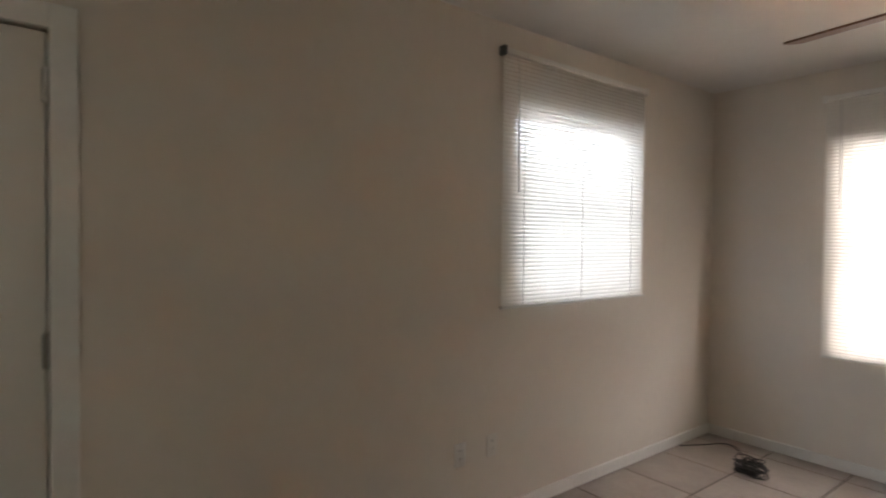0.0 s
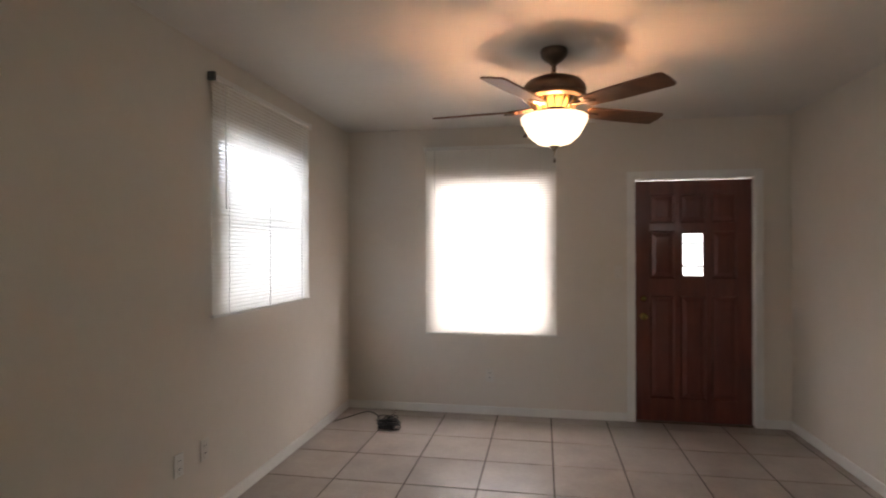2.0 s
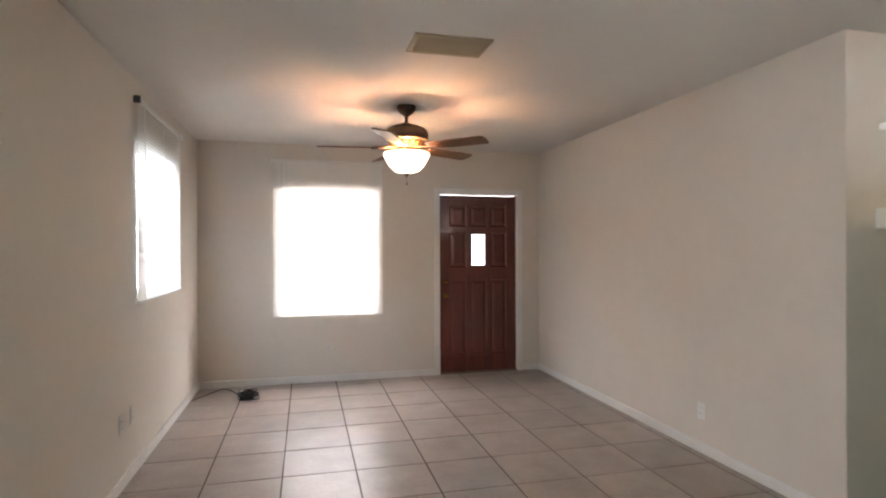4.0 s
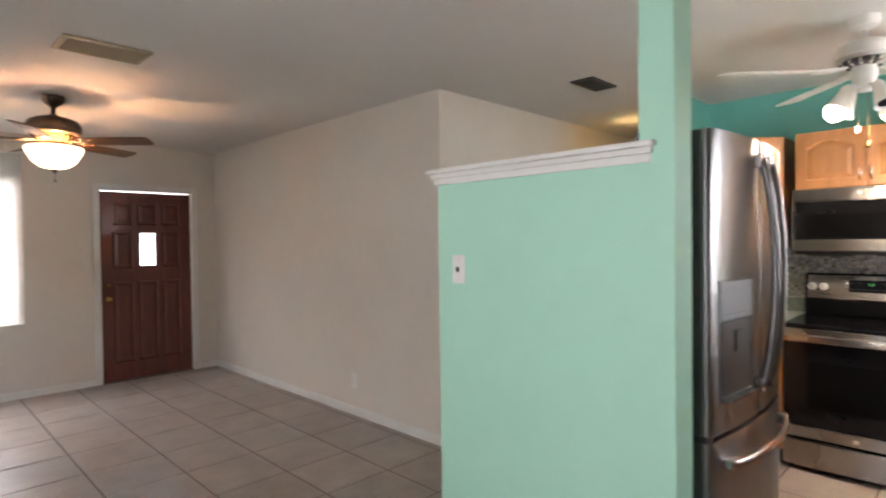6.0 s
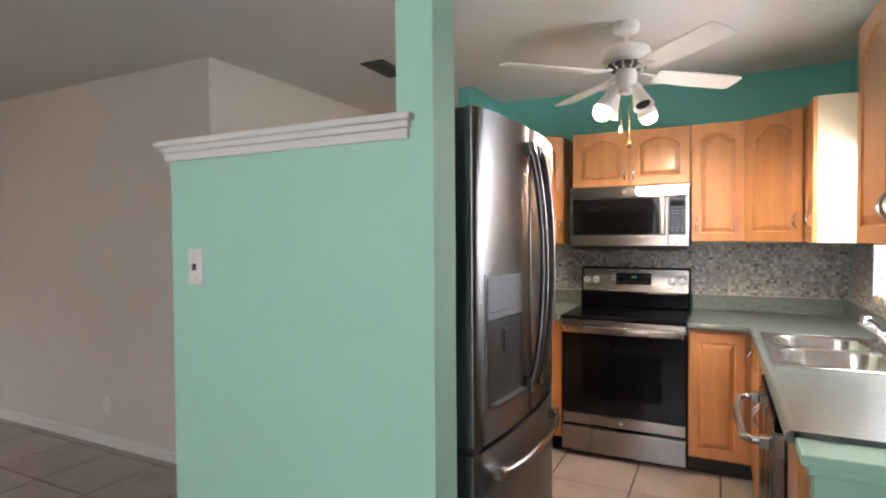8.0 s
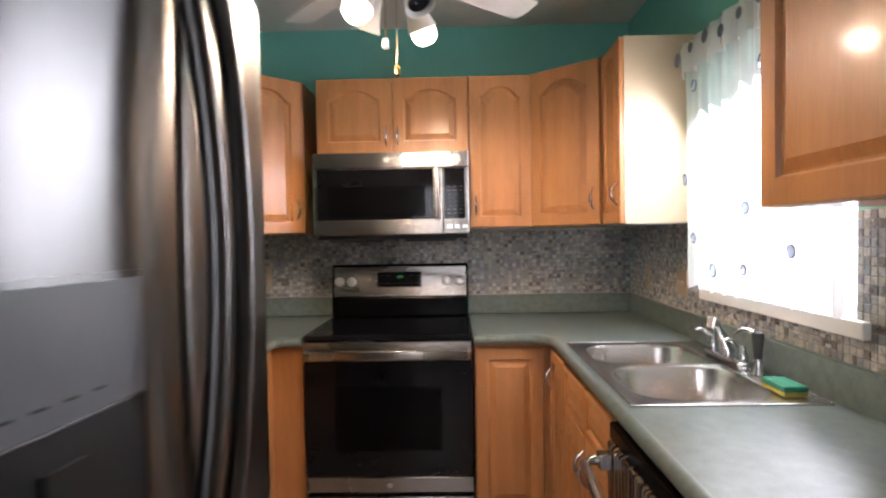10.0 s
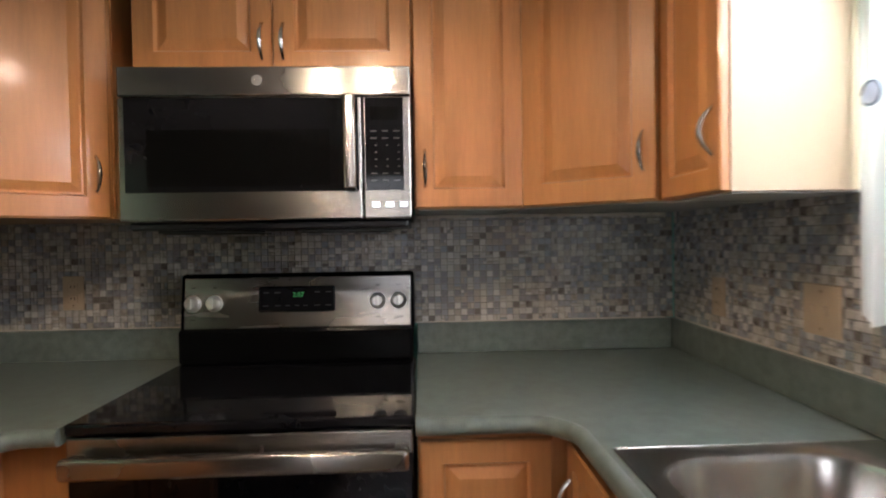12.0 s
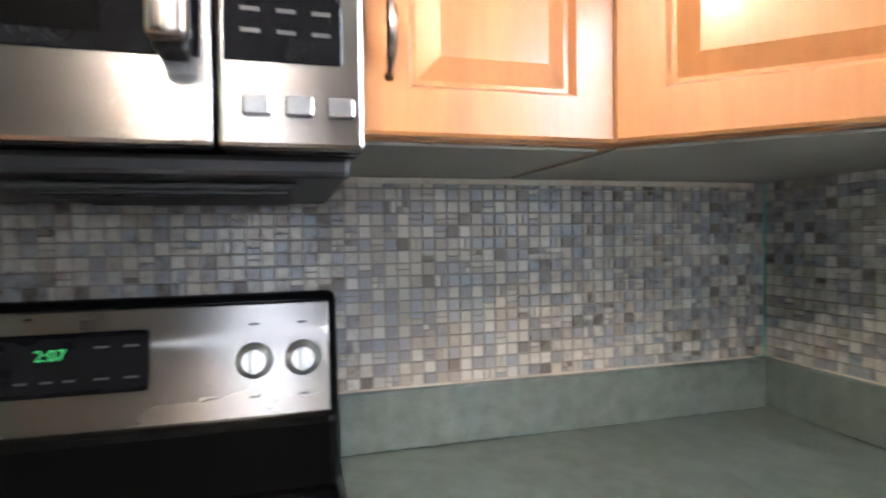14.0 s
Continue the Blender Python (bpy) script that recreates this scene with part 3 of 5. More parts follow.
# ---- ceiling registers ----
def register(x0, x1, y0, y1, label, frame_mat, slats_along_x=True, n=9):
    v = thing("ceiling_vent", label, "vent", ((x0 + x1) / 2, (y0 + y1) / 2, H))
    b = 0.03
    for a in ((x0, x1, y0, y0 + b), (x0, x1, y1 - b, y1), (x0, x0 + b, y0 + b, y1 - b), (x1 - b, x1, y0 + b, y1 - b)):
        part("frame", box(*a, H - 0.014, H - 0.001, 0.004), frame_mat, v)
    # flat dark sheet: the shade of a duct put into its colour
    part("backing", box(x0 + b, x1 - b, y0 + b, y1 - b, H - 0.004, H - 0.001), M_DUCTSHADE, v)
    for i in range(n):
        y = y0 + b + (y1 - y0 - 2 * b) * (i + 0.5) / n
        bm = box(x0 + b, x1 - b, -0.011, 0.011, -0.0008, 0.0008)
        moved(bm, Matrix.Translation((0, y, H - 0.010)) @ Matrix.Rotation(radians(-24), 4, "X"))
        part("slat", bm, frame_mat, v)


register(1.61, 2.035, 3.06, 3.33, "bronzed metal ceiling register with louvred slats", M_VENT)
register(4.25, 4.58, 1.62, 1.79, "small grey metal ceiling register", M_GREYP, n=6)


# ---- cover plates ----
def plate(place, label, material, kind="outlet", w=0.07, h=0.115):
    """An electrical plate about the origin, its face towards -y."""
    p = thing("wall_outlet" if kind == "outlet" else "light_switch", label, "outlet" if kind == "outlet" else "switch", place.translation)

    def add(nm, bm, m, parent):
        return part(nm, moved(bm, place), m, parent)

    cover = add("cover", box(-w / 2, w / 2, -0.006, 0.0, -h / 2, h / 2, 0.003), material, p)
    if kind == "outlet":
        for s in (-0.02, 0.02):
            r = add("receptacle", box(-0.016, 0.016, -0.008, -0.006, s - 0.013, s + 0.013, 0.002), material, p)
            for q in (-0.006, 0.006):
                add("slot", box(q - 0.0012, q + 0.0012, -0.0086, -0.008, s - 0.002, s + 0.007), M_BLACKP, r)
    else:
        for q in ((-0.018, 0.018) if w > 0.1 else (0,)):
            tg = add("toggle", box(q - 0.005, q + 0.005, -0.016, -0.006, -0.012, 0.01, 0.002), M_GREYP if material is M_PLATE else material, p)
    for s in (-0.042, 0.042):
        add("screw", cyl((0, -0.006, s), 0.003, 0.0015, "y", seg=8), M_NICKEL, p)
    return p


ROT_E = Matrix(((0, 1, 0, 0), (-1, 0, 0, 0), (0, 0, 1, 0), (0, 0, 0, 1)))
plate(Matrix.Translation((1.305, 6.332, 0.345)), "cream electrical outlet on the cream wall", M_DOORWHITE)
plate(Matrix.Translation((2.395, 6.332, 1.262)), "cream light switch beside the front door", M_DOORWHITE, "switch", 0.07)
plate(Matrix.Translation((3.73, 3.58, 0.29)) @ ROT_E, "white electrical outlet low on the long wall", M_PLATE)
plate(Matrix.Translation((0, 3.92, 0.385)) @ PL_W, "cream electrical outlet on the side wall", M_PLATE)
plate(Matrix.Translation((0, 4.13, 0.39)) @ PL_W, "cream cable cover plate on the side wall", M_DOORWHITE)
plate(Matrix.Translation((2.63, 1.318, 1.348)) @ ROT_E, "white light switch on the mint half wall", M_PLATE, "switch", 0.068, 0.118)
plate(Matrix.Translation((5.652, 1.10, 1.145)) @ ROT_E, "beige outlet set in the mosaic", M_BEIGEP)
plate(Matrix.Translation((5.35, -0.962, 1.125)) @ PL_S.to_3x3().to_4x4(), "beige outlet set in the mosaic", M_BEIGEP)
plate(Matrix.Translation((4.925, -0.962, 1.14)) @ PL_S.to_3x3().to_4x4(), "beige double switch set in the mosaic", M_BEIGEP, "switch", 0.115)
thermo = thing("thermostat", "small white thermostat with a dark dial", "thermostat", (3.98, 2.521, 1.57))
part("body", box(3.92, 4.04, 2.488, 2.521, 1.515, 1.625, 0.006), M_PLATE, thermo)
part("dial", cyl((3.985, 2.478, 1.572), 0.022, 0.011, "y", seg=20), M_INKD, thermo)

# ---- cable bundle on the floor ----
random.seed(4)
adapter = thing("power_adapter", "black power adapter with a tangled cord on the tile floor", "adapter", (0.53, 5.80, 0))
part("brick", box(0.46, 0.585, 5.76, 5.83, 0.001, 0.045, 0.008), M_BLACKP, adapter)
pts = []
for i in range(150):
    a = i * 0.55
    r = 0.05 + 0.028 * math.sin(i * 0.37) + 0.012 * random.random()
    pts.append((0.535 + r * 1.25 * math.cos(a), 5.80 + r * math.sin(a), 0.05 + 0.024 * math.sin(i * 0.23) + 0.018 * math.cos(i * 0.71)))
part("coiled_cord", tube(pts, 0.0038, 6), M_BLACKP, adapter, "tangle of thin black cord", True)
pts = [(0.48 - 0.42 * u + 0.03 * math.sin(5 * u), 5.85 + 0.33 * math.sin(u * 2.6) * 0.9 - 0.12 * u, 0.006 + 0.04 * math.sin(math.pi * u) ** 4) for u in [i / 30 for i in range(31)]]
part("cord", tube(pts, 0.004, 6), M_BLACKP, adapter, "", True)


# ---- kitchen cabinets ----
def front(parent, place, w, h, arch, handle=None, hlen=0.096, name="door"):
    """A door or drawer front at a place (its lower corner, face towards local -y), with a bowed pull; handle: x, z and whether it lies flat."""
    if name == "drawer_front":
        bm = panel_door(w, h, 0, rail=0.02)
    else:
        bm = panel_door(w, h, arch, rail=min(0.058, w * 0.17))
    d = part(name, moved(bm, place), M_MAPLE, parent)
    if handle:
        hx, hz, flat = handle
        m = place @ Matrix.Translation((hx, 0, hz))
        if flat:
            m = m @ Matrix.Rotation(radians(90), 4, "Y")
        part("handle", moved(bow_handle(hlen), m), M_NICKEL, d, "bowed nickel handle", True)
    return d


def facing_west(x, y):
    """Local x runs towards -y, the face looks towards -x."""
    return Matrix.Translation((x, y, 0)) @ Matrix.Rotation(radians(-90), 4, "Z")


def facing_north(x, y):
    return Matrix.Translation((x, y, 0)) @ Matrix.Rotation(radians(180), 4, "Z")


def up(m, z):
    return m @ Matrix.Translation((0, 0, z))


UZ0, UZ1 = 1.395, 2.150
cab = thing("wall_cabinet", "honey maple wall cabinet with two arched doors over the microwave", "cabinet", (5.48, 0.325, 1.772), "wall cabinets")
part("body", box(5.305, 5.658, -0.055, 0.705, 1.772, UZ1, 0.002), M_MAPLE, cab)
front(cab, up(facing_west(5.285, 0.703), 1.774), 0.378, 0.374, 0.045, (0.350, 0.085, False))
front(cab, up(facing_west(5.285, 0.323), 1.774), 0.378, 0.374, 0.045, (0.028, 0.085, False))

cab = thing("wall_cabinet", "narrow honey maple wall cabinet with one arched door", "cabinet", (5.48, -0.21, UZ0), "wall cabinets")
part("body", box(5.305, 5.658, -0.368, -0.057, UZ0, UZ1, 0.002), M_MAPLE, cab)
wall_units = [cab]
front(cab, up(facing_west(5.285, -0.060), UZ0 + 0.002), 0.305, UZ1 - UZ0 - 0.004, 0.05, (0.030, 0.11, False))

cab = thing("corner_wall_cabinet", "honey maple corner wall cabinet with a slanted arched door", "cabinet", (5.40, -0.70, UZ0), "wall cabinets")
part("body", prism([(5.658, -0.968), (5.658, -0.370), (5.305, -0.370), (5.062, -0.652), (5.062, -0.968)], UZ0, UZ1), M_MAPLE, cab)
wall_units.append(cab)
slant = Matrix.Translation((5.298, -0.374, 0)) @ Matrix.Rotation(math.atan2(-0.282, -0.243), 4, "Z")
front(cab, up(slant @ Matrix.Translation((0.0, -0.020, 0)), UZ0 + 0.002), 0.368, UZ1 - UZ0 - 0.004, 0.055, (0.335, 0.12, False))

cab = thing("wall_cabinet", "narrow maple wall cabinet with an almond end panel beside the window", "cabinet", (4.91, -0.82, UZ0), "wall cabinets")
part("body", box(4.792, 5.060, -0.968, -0.675, UZ0, UZ1, 0.002), M_MAPLE, cab)
wall_units.append(cab)
part("end_panel", box(4.786, 4.7915, -0.968, -0.676, UZ0, UZ1), M_CABSIDE, cab, "almond laminate end panel")
front(cab, up(facing_north(5.055, -0.655), UZ0 + 0.002), 0.265, UZ1 - UZ0 - 0.004, 0.05, (0.237, 0.12, False))

cab = thing("wall_cabinet", "honey maple wall cabinet with two arched doors", "cabinet", (3.37, -0.82, 1.405), "wall cabinets")
part("body", box(2.975, 3.755, -0.968, -0.675, 1.405, UZ1 + 0.01, 0.002), M_MAPLE, cab)
for x, w in ((3.752, 0.455), (3.293, 0.315)):
    front(cab, up(facing_north(x, -0.655), 1.407), w, UZ1 - 1.407, 0.05, (w - 0.04 if w > 0.4 else 0.03, 0.11, False))

cab = thing("corner_wall_cabinet", "honey maple corner wall cabinet with an almond end panel", "cabinet", (5.40, 1.15, UZ0 - 0.015), "wall cabinets")
part("body", prism([(5.658, 1.383), (5.658, 0.790), (5.335, 0.790), (5.075, 1.065), (5.075, 1.383)], UZ0 - 0.015, UZ1), M_MAPLE, cab)
part("end_panel", box(5.068, 5.0745, 1.068, 1.383, UZ0 - 0.015, UZ1), M_CABSIDE, cab, "almond laminate end panel")
part("side_panel", box(5.338, 5.657, 0.784, 0.7895, UZ0 - 0.015, UZ1), M_MAPLE, cab)
slant = Matrix.Translation((5.080, 1.070, 0)) @ Matrix.Rotation(math.atan2(-0.275, 0.260), 4, "Z")
front(cab, up(slant @ Matrix.Translation((0.003, -0.020, 0)), UZ0 - 0.013), 0.368, UZ1 - UZ0 + 0.011, 0.055, (0.335, 0.12, False))

M_UNDER = mat("grey_underside_laminate", (0.30, 0.29, 0.26), 0.5, vary=0.05, scale=5)
for ob, plan in ((wall_units[0], [(5.320, -0.070), (5.320, -0.360), (5.650, -0.360), (5.650, -0.070)]), (wall_units[1], [(5.650, -0.960), (5.650, -0.380), (5.310, -0.380), (5.080, -0.650), (5.080, -0.960)]), (wall_units[2], [(4.80, -0.960), (5.050, -0.960), (5.050, -0.685), (4.80, -0.685)])):
    part("bottom_panel", prism(plan, UZ0 - 0.004, UZ0 - 0.0005), M_UNDER, ob, "grey laminate underside")

# base units
BZ0, BZ1 = 0.10, 0.874


def base_unit(x0, x1, y0, y1, label, toe):
    c = thing("base_cabinet", label, "cabinet", ((x0 + x1) / 2, (y0 + y1) / 2, 0), "base cabinets")
    part("body", box(x0, x1, y0, y1, BZ0, BZ1, 0.002), M_MAPLE, c)
    part("toe_kick", box(*toe, 0.001, BZ0), M_TOEKICK, c)
    return c


cab = base_unit(4.990, 5.655, -0.412, -0.060, "honey maple base cabinet with one raised panel door", (5.06, 5.655, -0.412, -0.060))
front(cab, up(facing_west(4.970, -0.066), BZ0 + 0.01), 0.300, 0.745, 0)
cab = base_unit(4.7095, 5.655, -0.966, -0.4145, "honey maple corner base cabinet with a narrow door", (4.662, 5.655, -0.966, -0.49))
part("stile", box(4.662, 4.709, -0.432, -0.4145, BZ0, BZ1), M_MAPLE, cab)
front(cab, up(facing_north(4.960, -0.394), BZ0 + 0.01), 0.290, 0.745, 0, (0.03, 0.62, False))
cab = thing("base_cabinet", "honey maple sink base cabinet with two doors", "cabinet", (4.31, -0.69, 0), "base cabinets")
part("body", box(3.970, 4.660, -0.966, -0.4145, BZ0, 0.72, 0.002), M_MAPLE, cab)
part("front_rail", box(3.970, 4.660, -0.432, -0.4145, 0.7205, BZ1, 0.002), M_MAPLE, cab)
part("toe_kick", box(3.970, 4.660, -0.966, -0.49, 0.001, BZ0), M_TOEKICK, cab)
for x, hx in ((4.655, 0.310), (4.312, 0.03)):
    front(cab, up(facing_north(x, -0.394), 0.705), 0.338, 0.148, 0, None, name="drawer_front")
    front(cab, up(facing_north(x, -0.394), BZ0 + 0.01), 0.338, 0.585, 0.03, (hx, 0.48, False))
cab = base_unit(3.099, 3.343, -0.966, -0.4145, "honey maple end base cabinet", (3.099, 3.343, -0.966, -0.49))
cab = base_unit(4.3405, 5.655, 0.855, 1.383, "honey maple base cabinet with a drawer over a door", (4.3405, 5.655, 0.93, 1.383))
part("filler", box(4.985, 5.655, 0.712, 0.8545, BZ0, BZ1), M_MAPLE, cab)
plane = Matrix.Translation((4.350, 0.835, 0))
front(cab, up(plane, 0.705), 0.52, 0.148, 0, None, name="drawer_front")
front(cab, up(plane, BZ0 + 0.01), 0.52, 0.585, 0.03, (0.03, 0.48, False))
cab = base_unit(3.725, 4.339, 0.855, 1.383, "honey maple base cabinet beside the fridge", (3.725, 4.339, 0.93, 1.383))
plane = Matrix.Translation((3.735, 0.835, 0))
front(cab, up(plane, 0.705), 0.59, 0.148, 0, None, name="drawer_front")
front(cab, up(plane, BZ0 + 0.01), 0.59, 0.585, 0.03, (0.55, 0.48, False))


# ---- worktops ----
def worktop(label, at, pieces, edge, lips):
    w = thing("worktop", label, "worktop", at)
    for p in pieces:
        part("top", prism(p, 0.876, 0.915), M_COUNTER, w)
    part("rolled_edge", tube(edge, 0.0205, 12), M_COUNTER, w, "", True)
    for a in lips:
        part("backsplash_lip", box(*a, 0.9155, 1.020, 0.004), M_COUNTER, w)
    return w


SX0, SX1, SY0, SY1 = 3.945, 4.715, -0.895, -0.450
XE, YE = 4.957, -0.405
worktop(
    "dark green-grey laminate worktop with rolled edges round the sink", (4.4, -0.65, 0.876),
    [
        [(3.098, -0.968), (SX0, -0.968), (SX0, YE), (3.098, YE)],
        [(SX0, -0.968), (SX1, -0.968), (SX1, SY0), (SX0, SY0)],
        [(SX0, SY1), (SX1, SY1), (SX1, YE), (SX0, YE)],
        [(SX1, -0.968), (5.657, -0.968), (5.657, -0.0565), (XE, -0.0565), (XE, -0.315), (XE - 0.020, -0.355), (XE - 0.090, YE), (SX1, YE)],
    ],
    [(3.098, YE, 0.8955), (SX1, YE, 0.8955), (XE - 0.10, YE, 0.8955), (XE - 0.06, YE + 0.014, 0.8955), (XE - 0.018, YE + 0.052, 0.8955), (XE, YE + 0.09, 0.8955), (XE, -0.0575, 0.8955)],
    [(5.636, 5.658, -0.948, -0.0565), (3.098, 5.658, -0.968, -0.948)],
)
worktop(
    "dark green-grey laminate worktop with rolled edges beside the fridge", (4.6, 1.08, 0.876),
    [[(3.720, 0.828), (XE - 0.045, 0.828), (XE - 0.012, 0.813), (XE, 0.785), (XE, 0.712), (5.657, 0.712), (5.657, 1.383), (3.720, 1.383)]],
    [(3.720, 0.828, 0.8955), (XE - 0.06, 0.828, 0.8955), (XE - 0.03, 0.820, 0.8955), (XE - 0.008, 0.795, 0.8955), (XE, 0.713, 0.8955)],
    [(5.636, 5.658, 0.712, 1.363), (3.720, 5.658, 1.363, 1.383)],
)


# ---- sink ----
def bowl_rings(x0, x1, y0, y1, r, z, n=7):
    pts = []
    for cx, cy, a0 in ((x1 - r, y1 - r, 0), (x0 + r, y1 - r, 90), (x0 + r, y0 + r, 180), (x1 - r, y0 + r, 270)):
        for i in range(n + 1):
            a = radians(a0 + 90 * i / n)
            pts.append((cx + r * math.cos(a), cy + r * math.sin(a), z))
    return pts


def strip(bm, a, b):
    n = len(a)
    for i in range(n):
        bm.faces.new((a[i], a[(i + 1) % n], b[(i + 1) % n], b[i]))


sink = thing("kitchen_sink", "stainless steel double-bowl drop-in sink, empty and clean", "sink", (4.305, -0.65, 0.915))
XL, XR, YB, YF = 3.925, 4.735, -0.930, -0.425
mid = 4.35
bowls = [(mid + 0.018, XR - 0.045, YB + 0.085, YF - 0.04), (XL + 0.045, mid - 0.018, YB + 0.085, YF - 0.04)]
rim = bmesh.new()
for x0, x1, (a, b, c, d) in ((mid, XR, bowls[0]), (XL, mid, bowls[1])):
    outer = [rim.verts.new(p) for p in bowl_rings(x0, x1, YB, YF, 0.002, 0.921)]
    lip = [rim.verts.new(p) for p in bowl_rings(a - 0.008, b + 0.008, c - 0.008, d + 0.008, 0.118, 0.9215)]
    inner = [rim.verts.new(p) for p in bowl_rings(a, b, c, d, 0.11, 0.9185)]
    strip(rim, outer, lip)
    strip(rim, lip, inner)
bmesh.ops.remove_doubles(rim, verts=rim.verts, dist=0.0005)
part("rim", rim, M_SINK, sink, "", True)
part("rim_edge", tube([(XL, YB, 0.918), (XR, YB, 0.918), (XR, YF, 0.918), (XL, YF, 0.918), (XL, YB, 0.918)], 0.004, 8), M_SINK, sink, "", True)
for a, b, c, d in bowls:
    bm = bmesh.new()
    rings = []
    for inset, z, r in ((0, 0.9185, 0.11), (0.004, 0.905, 0.11), (0.012, 0.80, 0.105), (0.024, 0.765, 0.095), (0.05, 0.748, 0.075), (0.10, 0.745, 0.05)):
        rings.append([bm.verts.new(p) for p in bowl_rings(a + inset, b - inset, c + inset, d - inset, r, z)])
    for p, q in zip(rings, rings[1:]):
        strip(bm, p, q)
    bm.faces.new(rings[-1])
    b_ = part("bowl", bm, M_SINK, sink, "", True)
    part("drain", lathe(((a + b) / 2, (c + d) / 2, 0.7455), [(0.045, 0), (0.043, 0.003), (0.034, 0.002), (0.03, 0.0005), (0, 0.0005)], 24), M_CHROME, b_, "", True)

tap = thing("kitchen_faucet", "chrome kitchen faucet with two small handles", "faucet", (4.385, -0.885, 0.921))
TX, TY, TZ = 4.385, -0.888, 0.9225
part("base_plate", box(TX - 0.125, TX + 0.125, TY - 0.027, TY + 0.027, TZ, TZ + 0.022, 0.010, seg=3), M_CHROME, tap, "", True)
part("spout", tube([(TX, TY, TZ + 0.02), (TX - 0.012, TY + 0.010, TZ + 0.055), (TX - 0.06, TY + 0.052, TZ + 0.112), (TX - 0.115, TY + 0.098, TZ + 0.155), (TX - 0.135, TY + 0.116, TZ + 0.158), (TX - 0.142, TY + 0.122, TZ + 0.135)], [0.019, 0.018, 0.0165, 0.016, 0.0165, 0.015], 14), M_CHROME, tap, "", True)
part("spout_hub", lathe((TX, TY, TZ + 0.02), [(0.022, 0), (0.022, 0.02), (0.012, 0.03), (0.014, 0.05), (0, 0.056)], 20), M_CHROME, tap, "", True)
for s in (-0.1, 0.1):
    h = part("handle", lathe((TX + s, TY, TZ + 0.02), [(0.016, 0), (0.017, 0.018), (0.012, 0.03), (0.010, 0.044), (0.008, 0.05), (0, 0.052)], 18), M_CHROME, tap, "", True)
    part("lever", tube([(TX + s, TY, TZ + 0.06), (TX + s + 0.012, TY + 0.022, TZ + 0.085), (TX + s + 0.006, TY + 0.045, TZ + 0.092), (TX + s, TY + 0.06, TZ + 0.09)], [0.008, 0.007, 0.006, 0.004], 10), M_CHROME, h, "", True)
spray = thing("sink_sprayer", "black and chrome pull-out sprayer on the sink rim", "sprayer", (4.20, -0.89, 0.921))
part("collar", lathe((4.20, -0.89, 0.922), [(0.02, 0), (0.02, 0.008), (0.013, 0.02), (0.012, 0.05)], 18), M_CHROME, spray, "", True)
part("head", lathe((4.20, -0.89, 0.965), [(0.011, 0), (0.014, 0.03), (0.018, 0.07), (0.017, 0.085), (0, 0.09)], 18), M_GREYP, spray, "", True)
part("lever", tube([(4.20, -0.878, 1.05), (4.235, -0.862, 1.058), (4.265, -0.85, 1.035)], [0.008, 0.006, 0.004], 8), M_CHROME, spray, "", True)
sponge = thing("sponge", "yellow sponge with a green scrub pad on the sink rim", "sponge", (4.02, -0.86, 0.922))
part("foam", box(3.965, 4.075, -0.895, -0.830, 0.9235, 0.936, 0.004), M_SPONGE, sponge)
part("scrub_pad", box(3.965, 4.075, -0.895, -0.830, 0.9362, 0.951, 0.003), M_SCRUB, sponge)


# ---- dishwasher ----
dw = thing("dishwasher", "stainless steel dishwasher with a bowed bar handle", "dishwasher", (3.657, -0.650, 0))
part("tub", box(3.346, 3.968, -0.965, -0.415, 0.10, 0.872), M_BLACKP, dw)
part("door", box(3.349, 3.965, -0.415, -0.373, 0.115, 0.82, 0.008), M_STEELH, dw, "brushed stainless door")
part("control_panel", box(3.349, 3.965, -0.415, -0.380, 0.823, 0.868, 0.006), M_BLACK, dw, "black control strip")
part("kick_plate", box(3.349, 3.965, -0.455, -0.445, 0.002, 0.11), M_BLACKP, dw)
hd = part("handle", tube([(3.387, -0.373, 0.780), (3.387, -0.325, 0.780), (3.412, -0.300, 0.780), (3.657, -0.283, 0.780), (3.902, -0.300, 0.780), (3.927, -0.325, 0.780), (3.927, -0.373, 0.780)], 0.0125, 12), M_NICKEL, dw, "bowed steel handle", True)
for x in (3.387, 3.927):
    part("mount", box(x - 0.02, x + 0.02, -0.373, -0.340, 0.760, 0.800, 0.005), M_CHROME, hd)


# ---- refrigerator ----
RX0, RX1, RT, RZ = 2.838, 3.670, 1.822, 0.805
fr = thing("refrigerator", "stainless steel french-door refrigerator with a freezer drawer", "refrigerator", (3.24, 0.8, 0))
part("cabinet", box(RX0 + 0.006, RX1 - 0.006, 0.485, 1.34, 0.03, 1.808, 0.006), M_GREYP, fr, "dark grey side panels")
part("base_grille", box(RX0 + 0.02, RX1 - 0.02, 0.47, 0.60, 0.002, 0.03), M_BLACKP, fr)


def front_y(x):
    """The bowed front of the refrigerator."""
    u = (x - (RX0 + RX1) / 2) / ((RX1 - RX0) / 2)
    return 0.376 + 0.034 * u * u


